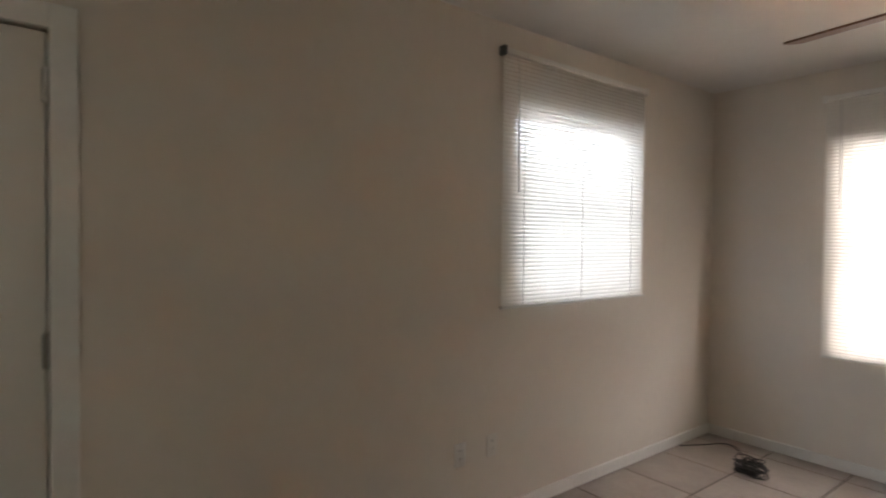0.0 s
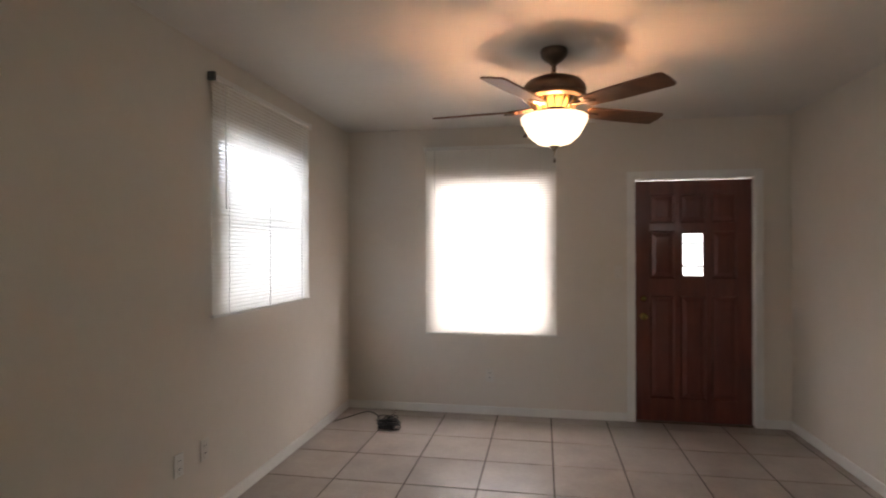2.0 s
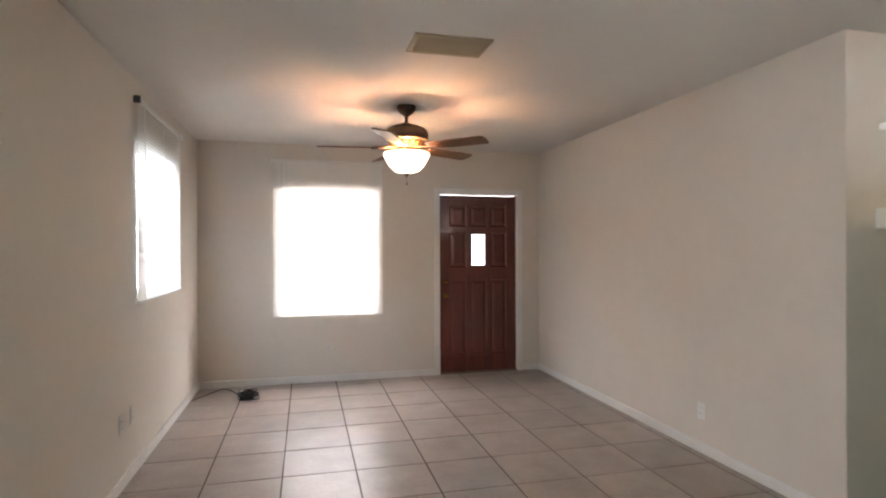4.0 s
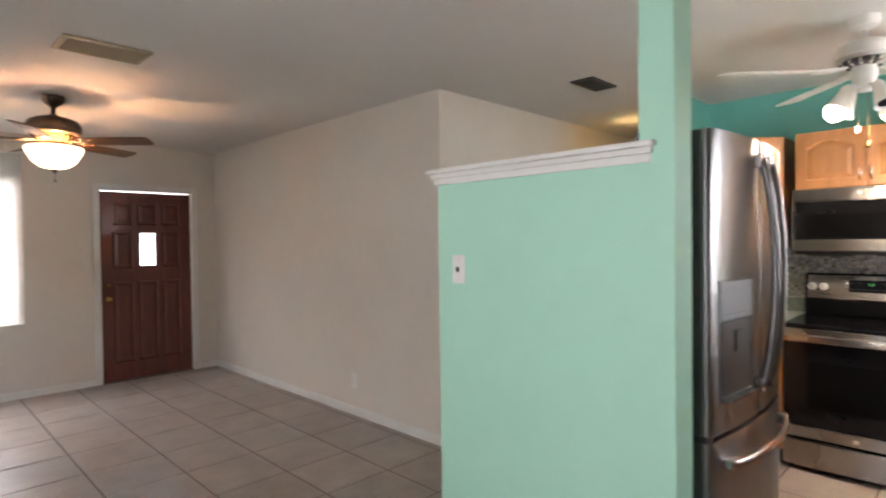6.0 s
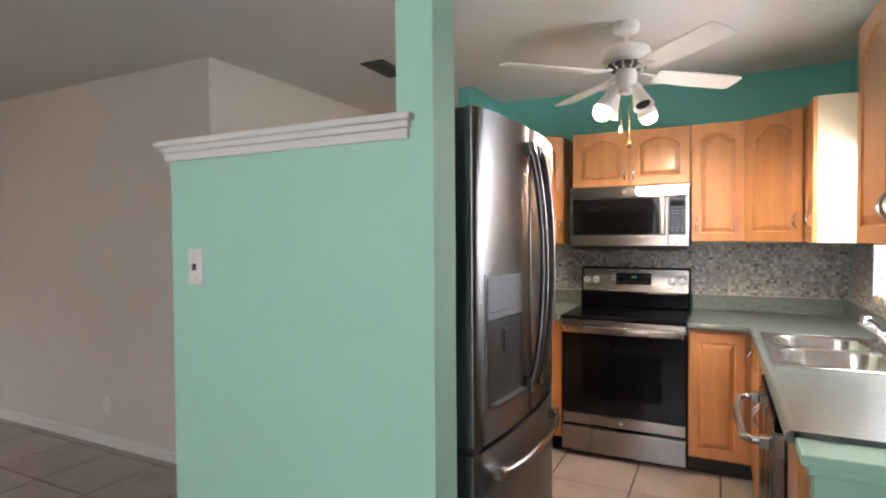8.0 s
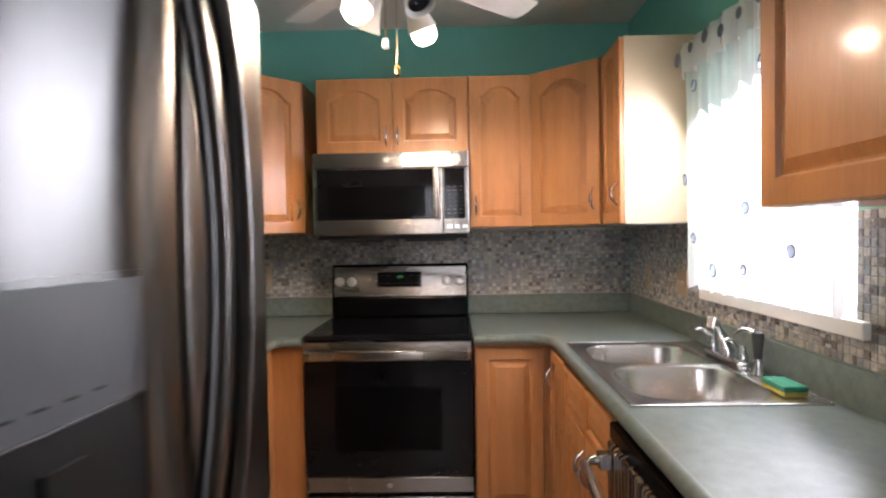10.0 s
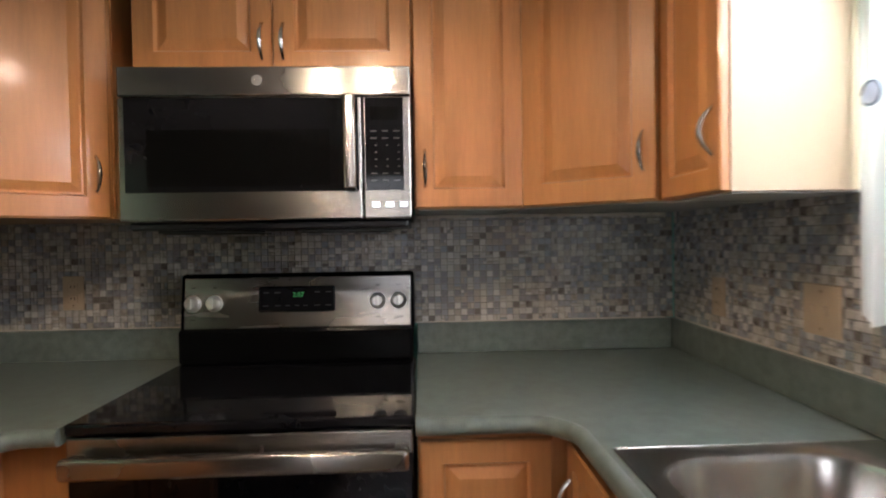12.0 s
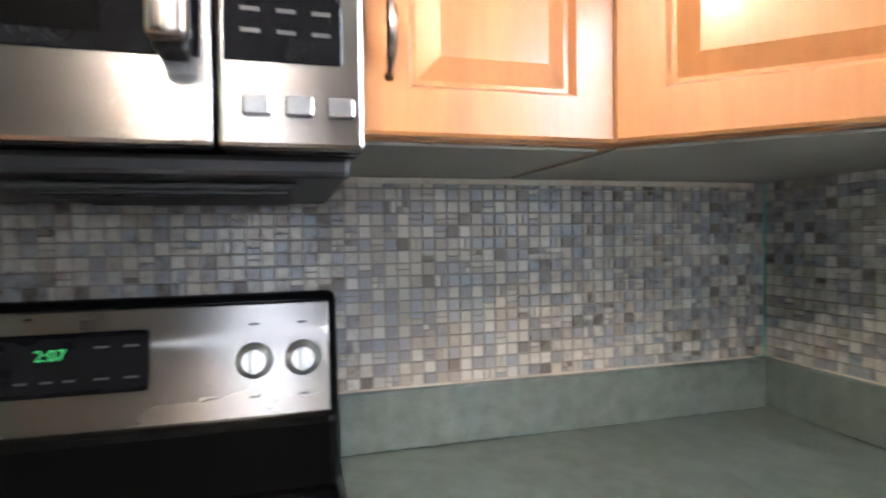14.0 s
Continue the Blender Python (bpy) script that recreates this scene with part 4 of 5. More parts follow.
def bowed_slab(x0, x1, z0, z1, back=0.432, proud=0.0, n=10):
    pts = [(x0 + (x1 - x0) * i / n, front_y(x0 + (x1 - x0) * i / n) - proud) for i in range(n + 1)]
    outline = pts + [(x1, back), (x0, back)]
    bm = prism(outline, z0, z1)
    es = [e for e in bm.edges if all(abs(v.co.y - back) > 0.01 for v in e.verts) and (abs(e.verts[0].co.z - e.verts[1].co.z) > 0.01 and (min(v.co.x for v in e.verts) < x0 + 0.001 or max(v.co.x for v in e.verts) > x1 - 0.001) or abs(e.verts[0].co.z - e.verts[1].co.z) < 0.001)]
    bmesh.ops.bevel(bm, geom=es, offset=0.012, segments=3, affect="EDGES", profile=0.5)
    return bm


XM = (RX0 + RX1) / 2
DPX0, DPX1 = 2.900, 3.150
door_l = part("door", bowed_slab(RX0, XM - 0.003, RZ + 0.008, RT), M_FRIDGE, fr, "brushed stainless door with a dispenser", True)
part("door", bowed_slab(XM + 0.003, RX1, RZ + 0.008, RT), M_FRIDGE, fr, "brushed stainless door", True)
for a, b, c, d in ((RX0 + 0.002, XM - 0.005, RZ + 0.010, RT - 0.002), (XM + 0.005, RX1 - 0.002, RZ + 0.010, RT - 0.002), (RX0 + 0.002, RX1 - 0.002, 0.062, RZ - 0.010)):
    part("door_liner", box(a, b, 0.433, 0.478, c, d, 0.004), M_GREYP, fr, "dark grey door edge")
drawer = part("freezer_drawer", bowed_slab(RX0, RX1, 0.06, RZ - 0.008, n=16), M_FRIDGE, fr, "brushed stainless freezer drawer", True)
part("gasket", box(RX0 + 0.01, RX1 - 0.01, 0.42, 0.485, RZ - 0.007, RZ + 0.007), M_BLACKP, fr)
for x in (RX0 + 0.06, RX1 - 0.06):
    part("hinge_cover", box(x - 0.05, x + 0.05, 0.50, 0.66, 1.8085, 1.840, 0.005), M_BLACKP, fr)
part("side_hinge", box(RX0 - 0.004, RX0 + 0.05, 0.415, 0.47, RZ - 0.012, RZ + 0.012, 0.003), M_BLACKP, fr)


def on_front(x0, x1, z0, z1, proud, thick, n=6):
    pts = [(x0 + (x1 - x0) * i / n, front_y(x0 + (x1 - x0) * i / n) - proud) for i in range(n + 1)]
    back = [(x, y + thick) for x, y in reversed(pts)]
    return prism(pts + back, z0, z1)


disp = part("dispenser_frame", on_front(DPX0 - 0.008, DPX1 + 0.008, 0.912, 1.326, 0.003, 0.006), M_FRIDGE, door_l)
part("control_panel", on_front(DPX0, DPX1, 1.188, 1.318, 0.006, 0.004), M_PANELG, door_l, "grey dispenser control panel")
part("alcove", on_front(DPX0, DPX1, 0.92, 1.184, 0.0055, 0.003), M_BLACKP, door_l, "dark dispenser alcove")
part("paddle", on_front(DPX0 + 0.10, DPX1 - 0.10, 1.08, 1.15, 0.012, 0.008), M_BLACKP, door_l)
part("drip_tray", on_front(DPX0 + 0.01, DPX1 - 0.01, 0.922, 0.934, 0.03, 0.025), M_GREYP, door_l)
random.seed(9)
for i in range(5):
    x = DPX0 + 0.02 + 0.036 * i
    part("print", on_front(x, x + 0.018, 1.208, 1.211, 0.0075, 0.001, 2), M_INK, door_l)
for s in (-1, 1):
    x = XM + s * 0.042
    y = front_y(x)
    pts, rs = [], []
    for i in range(25):
        u = i / 24
        bow = math.sin(math.pi * u)
        pts.append((x + s * 0.012 * (1 - bow), y - 0.016 - 0.05 * bow ** 0.6, 0.92 + 0.83 * u))
        rs.append(0.0145)
    h = part("handle", tube(pts, rs, 12), M_FRIDGE, fr, "bowed stainless handle", True)
    for z in (0.93, 1.74):
        part("mount", box(x + s * 0.010 - 0.016, x + s * 0.010 + 0.016, y - 0.03, y + 0.006, z - 0.025, z + 0.025, 0.006), M_STEEL, h)
pts = []
for i in range(25):
    u = i / 24
    x = RX0 + 0.09 + (RX1 - RX0 - 0.18) * u
    pts.append((x, front_y(x) - 0.016 - 0.036 * math.sin(math.pi * u) ** 0.5, 0.715))
h = part("handle", tube(pts, 0.0145, 12), M_STEEL, drawer, "bowed stainless handle", True)
for x in (RX0 + 0.10, RX1 - 0.10):
    part("mount", box(x - 0.022, x + 0.022, front_y(x) - 0.035, front_y(x) + 0.006, 0.695, 0.735, 0.006), M_STEEL, drawer)


# ---- range ----
TY0, TY1 = -0.054, 0.704
rg = thing("kitchen_range", "stainless steel and black glass electric range", "range", (5.3, 0.325, 0))
part("carcass", box(4.995, 5.62, TY0 + 0.004, TY1 - 0.004, 0.03, 0.893, 0.003), M_BLACK, rg)
for y in (TY0 + 0.06, TY1 - 0.06):
    for x in (5.05, 5.56):
        part("foot", cyl((x, y, 0.001), 0.018, 0.03, seg=12), M_BLACKP, rg)
part("cooktop", box(4.955, 5.56, TY0, TY1, 0.894, 0.922, 0.007), M_BLACKG, rg, "black ceramic glass cooktop")
part("rear_riser", box(5.50, 5.63, TY0 + 0.008, TY1 - 0.008, 0.922, 1.035, 0.012), M_BLACK, rg)
door = part("oven_door", box(4.962, 4.994, TY0 + 0.003, TY1 - 0.003, 0.285, 0.835, 0.004), M_BLACKG, rg, "black glass oven door")
part("window", box(4.9605, 4.9625, TY0 + 0.14, TY1 - 0.14, 0.40, 0.69), M_BLACK, door)
part("top_trim", box(4.958, 4.994, TY0 + 0.003, TY1 - 0.003, 0.8365, 0.89, 0.004), M_STEELH, door, "stainless vent trim")
part("handle", box(4.905, 4.932, TY0 + 0.012, TY1 - 0.012, 0.815, 0.862, 0.010, seg=3), M_STEELH, door, "wide stainless handle", True)
for y in (TY0 + 0.03, TY1 - 0.03):
    part("mount", box(4.93, 4.965, y - 0.014, y + 0.014, 0.825, 0.855, 0.004), M_STEELH, door)
part("lower_trim", box(4.956, 4.994, TY0 + 0.003, TY1 - 0.003, 0.215, 0.283, 0.003), M_STEELH, door, "stainless strip with a round badge")
part("badge", cyl((4.952, 0.325, 0.25), 0.013, 0.004, "x", seg=20), M_CHROME, door)
part("storage_drawer", box(4.956, 4.994, TY0 + 0.003, TY1 - 0.003, 0.035, 0.195, 0.004), M_STEELH, rg, "stainless storage drawer")
tilt = Matrix.Translation((5.525, 0, 1.015)) @ Matrix.Rotation(radians(7), 4, "Y")
GY0, GY1 = TY0 + 0.004, TY1 - 0.004
guard = part("backguard", moved(box(0, 0.085, GY0, GY1, 0.0, 0.195, 0.012), tilt), M_BLACK, rg, "black backguard")
face = part("control_face", moved(box(-0.006, 0.002, GY0 + 0.012, GY1 - 0.016, 0.012, 0.180, 0.003), tilt), M_STEELH, rg, "stainless control face")
part("display", moved(box(-0.010, -0.005, 0.205, 0.448, 0.068, 0.150, 0.006), tilt), M_BLACKG, face, "black display glass")
for y in (0.655, 0.588, 0.068, 0.001):
    k = part("knob", moved(lathe((0, 0, 0), [(0.026, 0), (0.026, 0.006), (0.021, 0.010), (0.019, 0.026), (0.016, 0.029), (0, 0.029)], 24, turn=Matrix.Rotation(radians(-90), 4, "Y")), tilt @ Matrix.Translation((-0.006, y, 0.098))), M_KNOB, rg, "steel burner knob", True)
    part("grip", moved(box(-0.042, -0.030, y - 0.005, y + 0.005, 0.080, 0.116, 0.003), tilt), M_KNOB, k)
    for z in (0.045, 0.148):
        part("print", moved(box(-0.0068, -0.006, y - 0.007, y + 0.007, z, z + 0.003), tilt), M_INKD, face)
for i in range(4):
    for z in (0.086, 0.128):
        y = (0.425, 0.388, 0.262, 0.226)[i]
        part("print", moved(box(-0.0106, -0.010, y - 0.009, y + 0.009, z, z + 0.003), tilt), M_INK, face)
for y in (0.355, 0.326, 0.30):
    part("print", moved(box(-0.0106, -0.010, y - 0.007, y + 0.007, 0.086, 0.089), tilt), M_INK, face)


def lettering(name, text, size, m, material, parent):
    cu = bpy.data.curves.new(name, "FONT")
    cu.body, cu.size, cu.align_x, cu.extrude = text, size, "CENTER", 0.0003
    ob = new(name, cu)
    dg = bpy.context.evaluated_depsgraph_get()
    me = bpy.data.meshes.new_from_object(ob.evaluated_get(dg))
    bpy.data.objects.remove(ob)
    bm = bmesh.new()
    bm.from_mesh(me)
    return part(name, moved(bm, m), material, parent)


west = Matrix(((0, 0, -1, 0), (-1, 0, 0, 0), (0, 1, 0, 0), (0, 0, 0, 1)))
lettering("clock_digits", "2:07", 0.021, tilt @ Matrix.Translation((-0.0108, 0.322, 0.115)) @ west, M_DIGIT, face)

# ---- microwave ----
MY0, MY1, MZ0, MZ1, MX = -0.053, 0.706, 1.366, 1.768, 5.205
mw = thing("microwave_oven", "stainless steel over-range microwave with a black glass door", "microwave", (5.43, 0.325, MZ0))
part("case", box(MX + 0.045, 5.655, MY0 + 0.002, MY1 - 0.002, MZ0, MZ1 - 0.001, 0.003), M_BLACK, mw)
part("top_grille", box(MX, MX + 0.044, MY0, MY1, MZ1 - 0.078, MZ1, 0.005), M_STEELH, mw, "stainless top strip")
DS = MY0 + 0.128
mdoor = part("door", box(MX, MX + 0.044, DS + 0.001, MY1, MZ0, MZ1 - 0.080, 0.005), M_STEELH, mw, "stainless door frame")
part("door_glass", box(MX - 0.002, MX + 0.004, DS + 0.010, MY1 - 0.018, MZ0 + 0.075, MZ1 - 0.083, 0.001), M_BLACKG, mdoor, "black door glass")
part("door_screen", box(MX - 0.003, MX + 0.001, DS + 0.085, MY1 - 0.075, MZ0 + 0.09, MZ1 - 0.165), M_BLACK, mdoor)
side = part("control_frame", box(MX, MX + 0.044, MY0, DS - 0.001, MZ0, MZ1 - 0.080, 0.005), M_STEELH, mw, "stainless control frame")
part("keypad", box(MX - 0.002, MX + 0.004, MY0 + 0.020, DS - 0.008, MZ0 + 0.075, MZ1 - 0.083, 0.001), M_BLACKG, side, "black keypad")
part("display", box(MX - 0.0028, MX - 0.001, MY0 + 0.032, DS - 0.022, MZ1 - 0.143, MZ1 - 0.108), M_BLACK, side)
for r in range(8):
    for c in range(3):
        if r in (3,) and c == 1:
            continue
        y = DS - 0.030 - 0.030 * c
        z = MZ1 - 0.170 - 0.0185 * r
        part("key_print", box(MX - 0.0026, MX - 0.002, y - 0.008, y + 0.008 if r < 2 or r > 5 else y - 0.003, z - 0.0035, z), M_INK, side)
for c in range(3):
    y = DS - 0.022 - 0.036 * c
    part("button", box(MX - 0.006, MX, y - 0.024, y, MZ0 + 0.028, MZ0 + 0.046, 0.002), M_CHROME, side)
part("badge", cyl((MX - 0.003, 0.345, MZ1 - 0.038), 0.014, 0.004, "x", seg=24), M_CHROME, mw)
bm = box(MX - 0.045, MX - 0.026, DS + 0.012, DS + 0.046, MZ0 + 0.075, MZ1 - 0.082, 0.0085, seg=4)
h = part("handle", bm, M_STEEL, mdoor, "flat stainless bar handle", True)
for z in (MZ0 + 0.085, MZ1 - 0.095):
    part("mount", box(MX - 0.027, MX + 0.002, DS + 0.016, DS + 0.042, z - 0.014, z + 0.014, 0.004), M_BLACKP, mdoor)
part("underside", box(MX + 0.03, 5.64, MY0 + 0.01, MY1 - 0.01, MZ0 - 0.022, MZ0 - 0.001, 0.006), M_BLACKP, mw)
for y in (MY0 + 0.06, MY1 - 0.32):
    f = part("grease_filter", box(MX + 0.08, 5.40, y, y + 0.26, MZ0 - 0.030, MZ0 - 0.022, 0.003), M_GREYP, mw)
    for i in range(6):
        part("rib", box(MX + 0.09 + 0.04 * i, MX + 0.10 + 0.04 * i, y + 0.01, y + 0.25, MZ0 - 0.033, MZ0 - 0.030), M_BLACKP, f)


# ---- kitchen ceiling fan ----
KX, KY = 4.36, 0.21
kf = thing("ceiling_fan", "white ceiling fan with spotlight shades, one lamp glowing", "ceiling fan", (KX, KY, H))
part("canopy", lathe((KX, KY, H), [(0.065, 0), (0.068, -0.02), (0.06, -0.045), (0.03, -0.06), (0.02, -0.065)]), M_WHITEP, kf, "", True)
part("downrod", cyl((KX, KY, 2.40), 0.012, 0.08), M_WHITEP, kf)
part("motor_housing", lathe((KX, KY, 0), [(0.02, 2.425), (0.06, 2.418), (0.115, 2.395), (0.125, 2.365), (0.12, 2.335), (0.09, 2.322)]), M_WHITEP, kf, "", True)
part("vent_ring", lathe((KX, KY, 0), [(0.09, 2.322), (0.105, 2.312), (0.105, 2.298), (0.07, 2.29)]), M_INKD, kf, "dark slotted ring", True)
for k in range(14):
    a = 2 * math.pi * k / 14
    part("rib", tube([(KX + 0.088 * math.cos(a), KY + 0.088 * math.sin(a), 2.322), (KX + 0.108 * math.cos(a), KY + 0.108 * math.sin(a), 2.305), (KX + 0.075 * math.cos(a), KY + 0.075 * math.sin(a), 2.289)], 0.006, 6), M_WHITEP, kf)
part("switch_housing", lathe((KX, KY, 0), [(0.05, 2.291), (0.055, 2.27), (0.05, 2.215), (0.04, 2.195), (0.03, 2.17), (0.0, 2.165)]), M_WHITEP, kf, "", True)
fan_blades(kf, KX, KY, 2.272, KFAN_TURN, 0.17, 0.66, 0.135, M_WHITEP, M_WHITEP, n=4)
SHADES = ((136, 1), (318, 1), (225, 0), (48, 0))
for ang, lit in SHADES:
    a = radians(ang)
    out = Vector((math.cos(a), math.sin(a), 0))
    root = Vector((KX, KY, 2.195)) + out * 0.045
    down = (out * 0.55 + Vector((0, 0, -1))).normalized()
    turn = down.to_track_quat("Z", "Y").to_matrix().to_4x4()
    part("arm", tube([root - out * 0.02, root + out * 0.02, root + out * 0.035 + down * 0.02], 0.011, 8), M_WHITEP, kf, "", True)
    sh = part("shade", lathe(root + out * 0.03, [(0.018, 0), (0.026, 0.012), (0.032, 0.06), (0.047, 0.12), (0.052, 0.135), (0.049, 0.135), (0.043, 0.118), (0.028, 0.06), (0.0, 0.055)], 24, turn=turn), M_WHITEP, kf, "white cone spotlight shade", True)
    b = part("bulb", lathe(root + out * 0.03, [(0.014, 0.058), (0.022, 0.075), (0.038, 0.118), (0.044, 0.145), (0.040, 0.168), (0.024, 0.184), (0.0, 0.188)] if lit else [(0.014, 0.058), (0.022, 0.075), (0.036, 0.112), (0.036, 0.124), (0.0, 0.127)], 20, turn=turn), M_BULB if lit else M_BLACKG, sh, "lit bulb" if lit else "unlit dark bulb", True)
for dx, dy, z, m in ((-0.03, 0.02, 2.0, M_PLATE), (0.03, -0.01, 1.93, M_BRASS)):
    c = part("pull_chain", tube([(KX + dx, KY + dy, 2.22), (KX + dx, KY + dy, z)], 0.0016, 6), M_BRASS, kf)
    part("pull_bead", lathe((KX + dx, KY + dy, z - 0.035), [(0.0, 0), (0.011, 0.008), (0.009, 0.02), (0.011, 0.03), (0.004, 0.038)], 12), m, c, "", True)


# ---- curtain over the sink window ----
curtain = thing("curtain", "sheer white curtain with grey round prints, gathered on a rod", "curtain", (4.32, -0.93, 2.0))
CY = -0.915


def cloth(x0, x1, z0, z1, amp, waves, y):
    bm = bmesh.new()
    n = 90
    rows = []
    for j in range(9):
        z = z1 + (z0 - z1) * j / 8
        row = []
        for i in range(n + 1):
            u = i / n
            a = amp * (0.7 + 0.5 * j / 8)
            yy = y + a * math.sin(2 * math.pi * waves * u + 0.5 * math.sin(5 * u)) + 0.4 * a * math.sin(2 * math.pi * waves * 2.3 * u + j * 0.2)
            row.append(bm.verts.new((x0 + (x1 - x0) * u, yy, z - 0.008 * math.sin(waves * 6 * u) * (j / 8))))
        rows.append(row)
    for p, q in zip(rows, rows[1:]):
        for i in range(n):
            bm.faces.new((p[i], p[i + 1], q[i + 1], q[i]))
    return bm


part("rod", tube([(3.825, CY, 2.055), (4.775, CY, 2.055)], 0.007, 8), M_PLATE, curtain)
c1 = part("panel", cloth(4.335, 4.776, 1.142, 2.07, 0.010, 5, CY), M_CLOTH, curtain, "", True)
c2 = part("panel", cloth(3.842, 4.36, 1.150, 2.07, 0.010, 6, CY + 0.012), M_CLOTH, curtain, "", True)
part("valance", cloth(3.838, 4.778, 1.965, 2.085, 0.012, 9, CY + 0.022), M_CLOTH, curtain, "gathered heading", True)
random.seed(21)
PRINTS = [(4.613, 1.90), (4.624, 1.333), (4.265, 1.235), (4.251, 1.428), (4.70, 1.56), (4.48, 1.70), (4.47, 1.22), (4.08, 1.62), (4.02, 1.30), (3.95, 1.80), (4.15, 1.85)]
for i in range(8):
    PRINTS.append((3.91 + 0.118 * i, 2.03 + random.uniform(-0.02, 0.02)))
for x, z in PRINTS:
    r = random.uniform(0.018, 0.028)
    bm = lathe((x, CY + (0.045 if z > 1.95 else 0.032), z), [(r, 0), (r * 0.96, 0.0012), (0, 0.0014)], 14, turn=Matrix.Rotation(radians(-90), 4, "X"))
    part("print", bm, M_CLOTHD if z > 1.97 else M_CLOTHF, c1 if x > 4.345 else c2)
    if z < 1.97:
        bm = tube([(x + r * 0.9 * math.cos(k * 0.5), CY + 0.0345, z + r * 0.9 * math.sin(k * 0.5)) for k in range(12)], 0.002, 6)
        part("print", bm, M_CLOTHD, c1 if x > 4.345 else c2)
bm = box(3.905, 4.695, -1.06, -0.966, 1.1205, 1.136)
box(3.846, 4.730, -0.966, -0.944, 1.0915, 1.136, 0.004, bm)
setting("window_sill", bm, M_TRIM, "white window sill", "sill")

# ---- hazy brightness outside the windows ----
M_HAZE = glow("bright_haze", (0.93, 0.97, 1.0), 2.2)
setting("backdrop", box(-6.1, -6.0, -8, 12, -0.3, 7), M_HAZE, "overexposed daylight outside", "backdrop")
setting("backdrop", box(-6, 10, 12.0, 12.1, -0.3, 7), M_HAZE, "overexposed daylight outside", "backdrop")
setting("backdrop", box(3.3, 12, -5.1, -5.0, -0.3, 3.6), M_HAZE, "overexposed daylight outside", "backdrop")

# ---- outdoor ground ----
setting("ground", box(-300, 300, -300, 300, -0.45, -0.35), mat("dry_lawn", (0.16, 0.17, 0.08), 0.9, vary=0.3, scale=0.6), "flat lawn around the house", "ground")

# ---- floor ----
floor_bm = box(-0.12, 5.78, -2.82, 6.452, -0.12, -0.004)
box(5.78, 6.7, 1.385, 2.641, -0.12, -0.004, bm=floor_bm)
floor = setting("floor", floor_bm, M_GROUT, "square beige-grey ceramic floor tiles with dark joints", "floor")
PITCH, JOINT = 0.457, 0.011
bm = box(0.0, PITCH - JOINT, 0.0, PITCH - JOINT, -0.0038, 0.0)
tile_me = bpy.data.meshes.new("tile")
bm.to_mesh(tile_me)
bm.free()
tile_me.materials.append(M_TILE)
random.seed(3)
TX_0, TY_0 = 0.005, 3.875 - PITCH * 15


def tile_at(x, y):
    t = new("tile", tile_me)
    t.parent = floor
    t.location = (x, y, 0.0)


for i in range(-1, 15):
    for j in range(0, 21):
        x, y = TX_0 + i * PITCH + JOINT / 2, TY_0 + j * PITCH + JOINT / 2
        cx, cy = x + PITCH / 2, y + PITCH / 2
        living = -0.3 < cx < 3.9 and -2.7 < cy < 6.5
        kitchen = 3.9 <= cx < 5.0 and -0.5 < cy < 1.2
        hall = 3.9 <= cx < 6.8 and 1.3 < cy < 2.7
        if (living or kitchen or hall) and not (cx > 3.2 and cy < -1.1):
            tile_at(x, y)

# ---- mosaic backsplash ----
SIZE = 0.0226


def mosaic_material():
    m = mat("glass_stone_mosaic", (0.5, 0.5, 0.5), 0.28, vary=0.12, scale=60, spec=0.5)
    nt = m.node_tree
    b = nt.nodes["Principled BSDF"]
    info = nt.nodes.new("ShaderNodeObjectInfo")
    geo = nt.nodes.new("ShaderNodeNewGeometry")
    add = nt.nodes.new("ShaderNodeMath")
    add.operation = "ADD"
    nt.links.new(info.outputs["Random"], add.inputs[0])
    nt.links.new(geo.outputs["Random Per Island"], add.inputs[1])
    fr_ = nt.nodes.new("ShaderNodeMath")
    fr_.operation = "FRACT"
    nt.links.new(add.outputs[0], fr_.inputs[0])
    ramp = nt.nodes.new("ShaderNodeValToRGB")
    ramp.color_ramp.interpolation = "CONSTANT"
    stops = ((0.0, (0.36, 0.34, 0.32)), (0.17, (0.25, 0.26, 0.28)), (0.34, (0.40, 0.37, 0.33)), (0.50, (0.20, 0.20, 0.21)), (0.64, (0.30, 0.27, 0.23)), (0.76, (0.46, 0.44, 0.42)), (0.88, (0.13, 0.11, 0.10)), (0.95, (0.22, 0.25, 0.28)))
    while len(ramp.color_ramp.elements) < len(stops):
        ramp.color_ramp.elements.new(0.5)
    for e, (p, c) in zip(ramp.color_ramp.elements, stops):
        e.position, e.color = p, (*c, 1)
    nt.links.new(fr_.outputs[0], ramp.inputs["Fac"])
    sc = next(n for n in nt.nodes if n.type == "VECT_MATH")
    dbl = nt.nodes.new("ShaderNodeVectorMath")
    dbl.operation = "MULTIPLY"
    nt.links.new(ramp.outputs["Color"], dbl.inputs[0])
    dbl.inputs[1].default_value = (1.06, 1.04, 1.01)
    nt.links.new(dbl.outputs["Vector"], sc.inputs[0])
    return m


M_MOSAIC = mosaic_material()
M_MGROUT = mat("mosaic_grout", (0.24, 0.22, 0.195), 0.9, vary=0.06, scale=30)


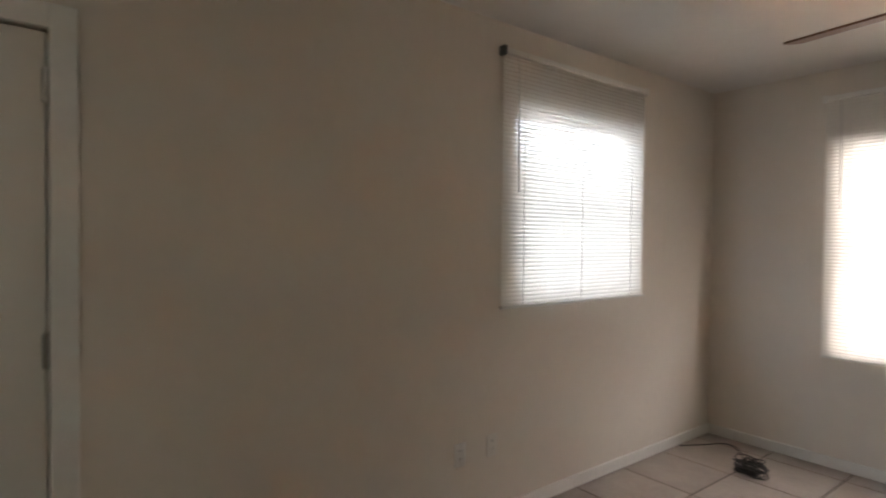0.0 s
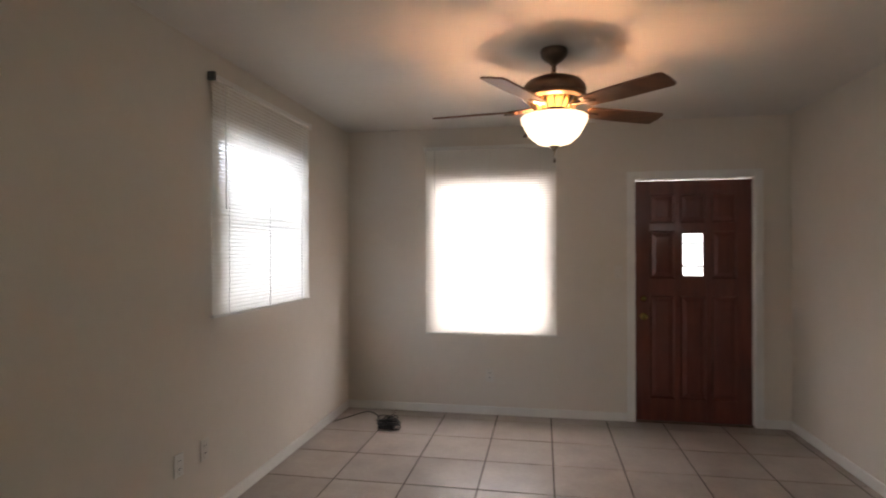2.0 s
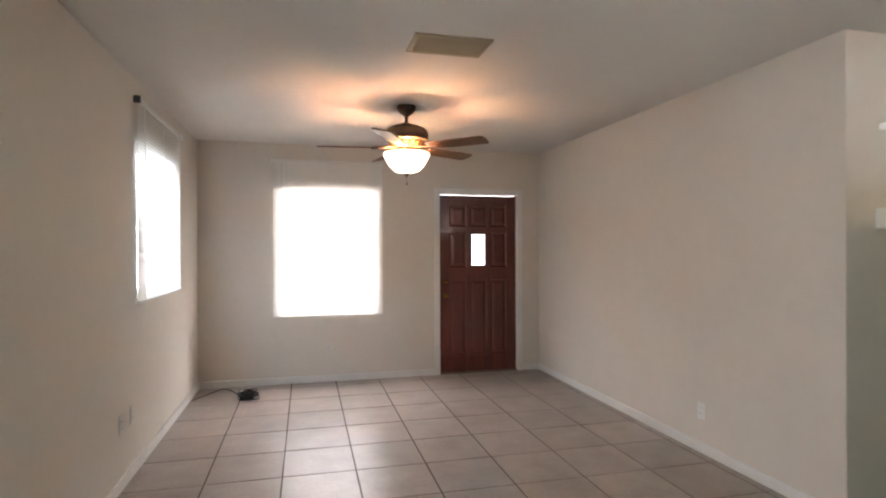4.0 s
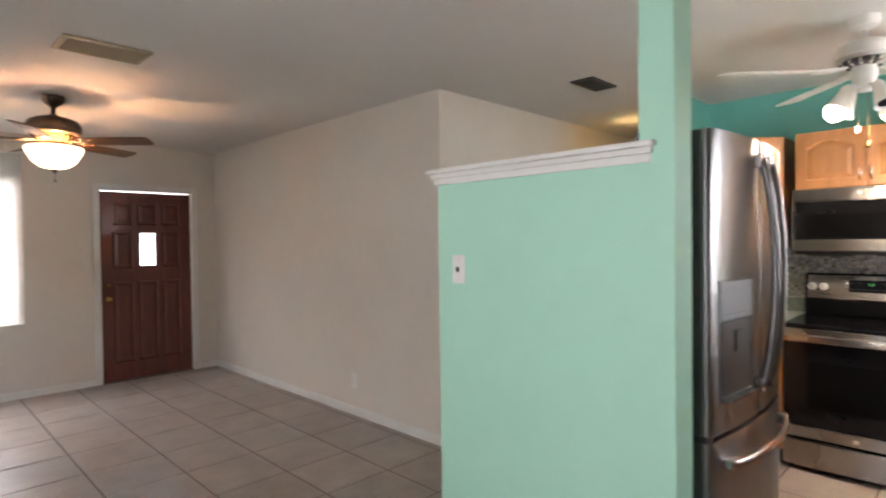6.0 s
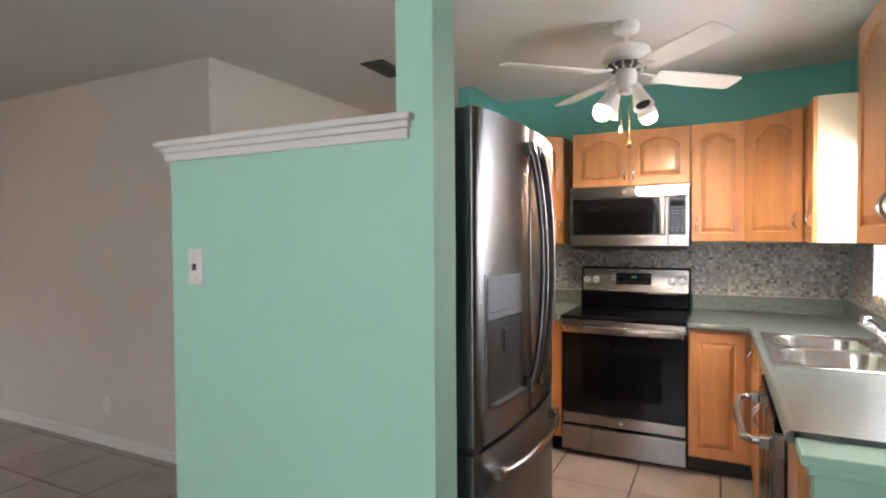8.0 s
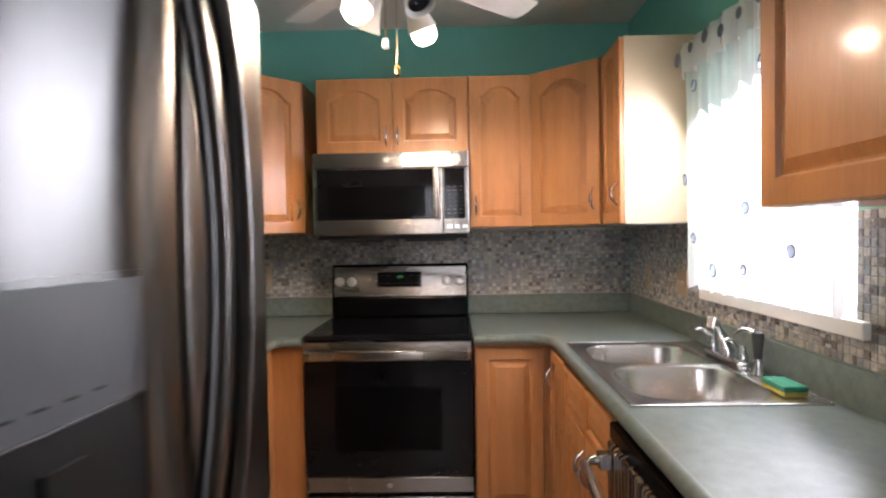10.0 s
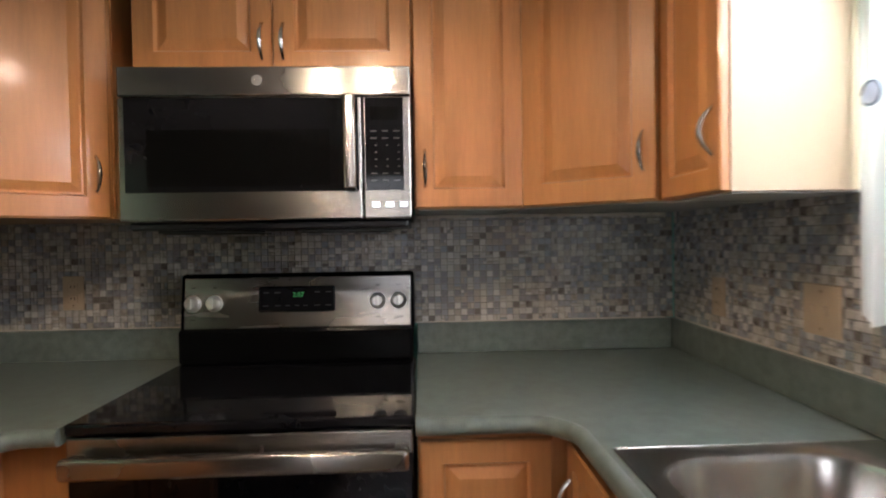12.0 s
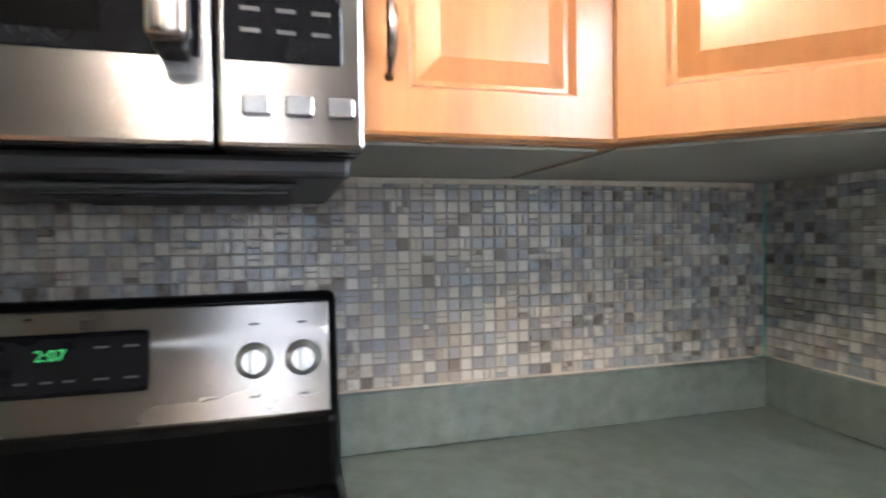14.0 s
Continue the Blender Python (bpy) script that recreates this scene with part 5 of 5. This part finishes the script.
def chip(bm, m, w, h):
    """One mosaic chip, its face towards local -y, in x and z from the origin."""
    a, b = 0.0011, 0.0011
    pts = [(a, 0, a), (w - a, 0, a), (w - a, 0, h - a), (a, 0, h - a)]
    vs = [bm.verts.new(m @ Vector(p)) for p in pts]
    e = 0.0010
    fs = [bm.verts.new(m @ Vector((p[0] + (e if p[0] < w / 2 else -e), -0.0026, p[2] + (e if p[2] < h / 2 else -e)))) for p in pts]
    bm.faces.new(fs)
    for i in range(4):
        bm.faces.new((vs[i], vs[(i + 1) % 4], fs[(i + 1) % 4], fs[i]))


chip_me = {}


def chip_mesh(w, h):
    key = (round(w, 5), round(h, 5))
    if key not in chip_me:
        bm = bmesh.new()
        chip(bm, Matrix(), w, h)
        bmesh.ops.recalc_face_normals(bm, faces=bm.faces)
        me = bpy.data.meshes.new("mosaic_chip")
        bm.to_mesh(me)
        bm.free()
        me.materials.append(M_MOSAIC)
        chip_me[key] = me
    return chip_me[key]


def mosaic(name, place, length, z0, z1, single=None, label=""):
    """A mosaic field; place: its lower start, local x along the wall, face towards local -y; single: the stretch whose chips are parts."""
    bed = part(name, moved(box(0, length, 0.0, 0.002, z0, z1), place), M_MGROUT, None, label)
    tagged(bed, "", "tiles", "", "structure")
    rest = bmesh.new()
    nx, nz = int(length / SIZE), int(round((z1 - z0) / SIZE))
    sx, sz = length / nx, (z1 - z0) / nz
    made = 0
    for i in range(nx):
        for j in range(nz):
            cells = [(0, 0, sx, sz)]
            q = random.random()
            if q < 0.10:
                cells = [(0, 0, sx, sz / 2), (0, sz / 2, sx, sz / 2)]
            elif q < 0.17:
                cells = [(0, 0, sx / 2, sz), (sx / 2, 0, sx / 2, sz)]
            elif q < 0.20:
                cells = [(0, 0, sx / 2, sz / 2), (sx / 2, 0, sx / 2, sz / 2), (0, sz / 2, sx / 2, sz / 2), (sx / 2, sz / 2, sx / 2, sz / 2)]
            for cx, cz, w, h in cells:
                m = place @ Matrix.Translation((i * sx + cx, -0.0001, z0 + j * sz + cz))
                if single and single[0] < i * sx < single[1] and made < 295:
                    c = new("chip", chip_mesh(w, h))
                    c.parent = bed
                    c.matrix_basis = m
                    made += 1
                else:
                    chip(rest, m, w, h)
    tagged(part("chips", rest, M_MOSAIC, bed), "", "", "", "stuff")


random.seed(11)
mosaic("trim_mosaic_stove", facing_west(5.6575, 1.383), 2.345, 1.0205, 1.3945, (1.46, 1.86), "small grey and beige glass and stone mosaic tiles")
mosaic("trim_mosaic_sink", facing_north(5.655, -0.9675), 0.925, 1.0205, 1.3945, None, "small grey and beige glass and stone mosaic tiles")
mosaic("trim_mosaic_sill", facing_north(4.729, -0.9675), 0.832, 1.0205, 1.0905, None, "small grey and beige mosaic tiles under the window")
mosaic("trim_mosaic_window", facing_north(3.896, -0.9675), 0.919, 1.0205, 1.4040, None, "small grey and beige mosaic tiles beside the window")
mosaic("trim_mosaic_north", Matrix.Translation((3.722, 1.3825, 0)), 1.93, 1.0205, 1.3795, None, "small grey and beige glass and stone mosaic tiles")

# ---- caulk lines of the backsplash ----
M_CAULK = mat("pale_caulk", (0.50, 0.44, 0.36), 0.6, vary=0.12, scale=40)
for a in ((5.6495, 5.6545, -0.93, 1.36, 1.0200, 1.0235), (4.735, 5.63, -0.9645, -0.9595, 1.0200, 1.0235), (5.6495, 5.6545, -0.93, -0.06, 1.3800, 1.3905)):
    setting("trim_caulk", box(*a, 0.001), M_CAULK, "thin uneven caulk line along the mosaic", "caulk")
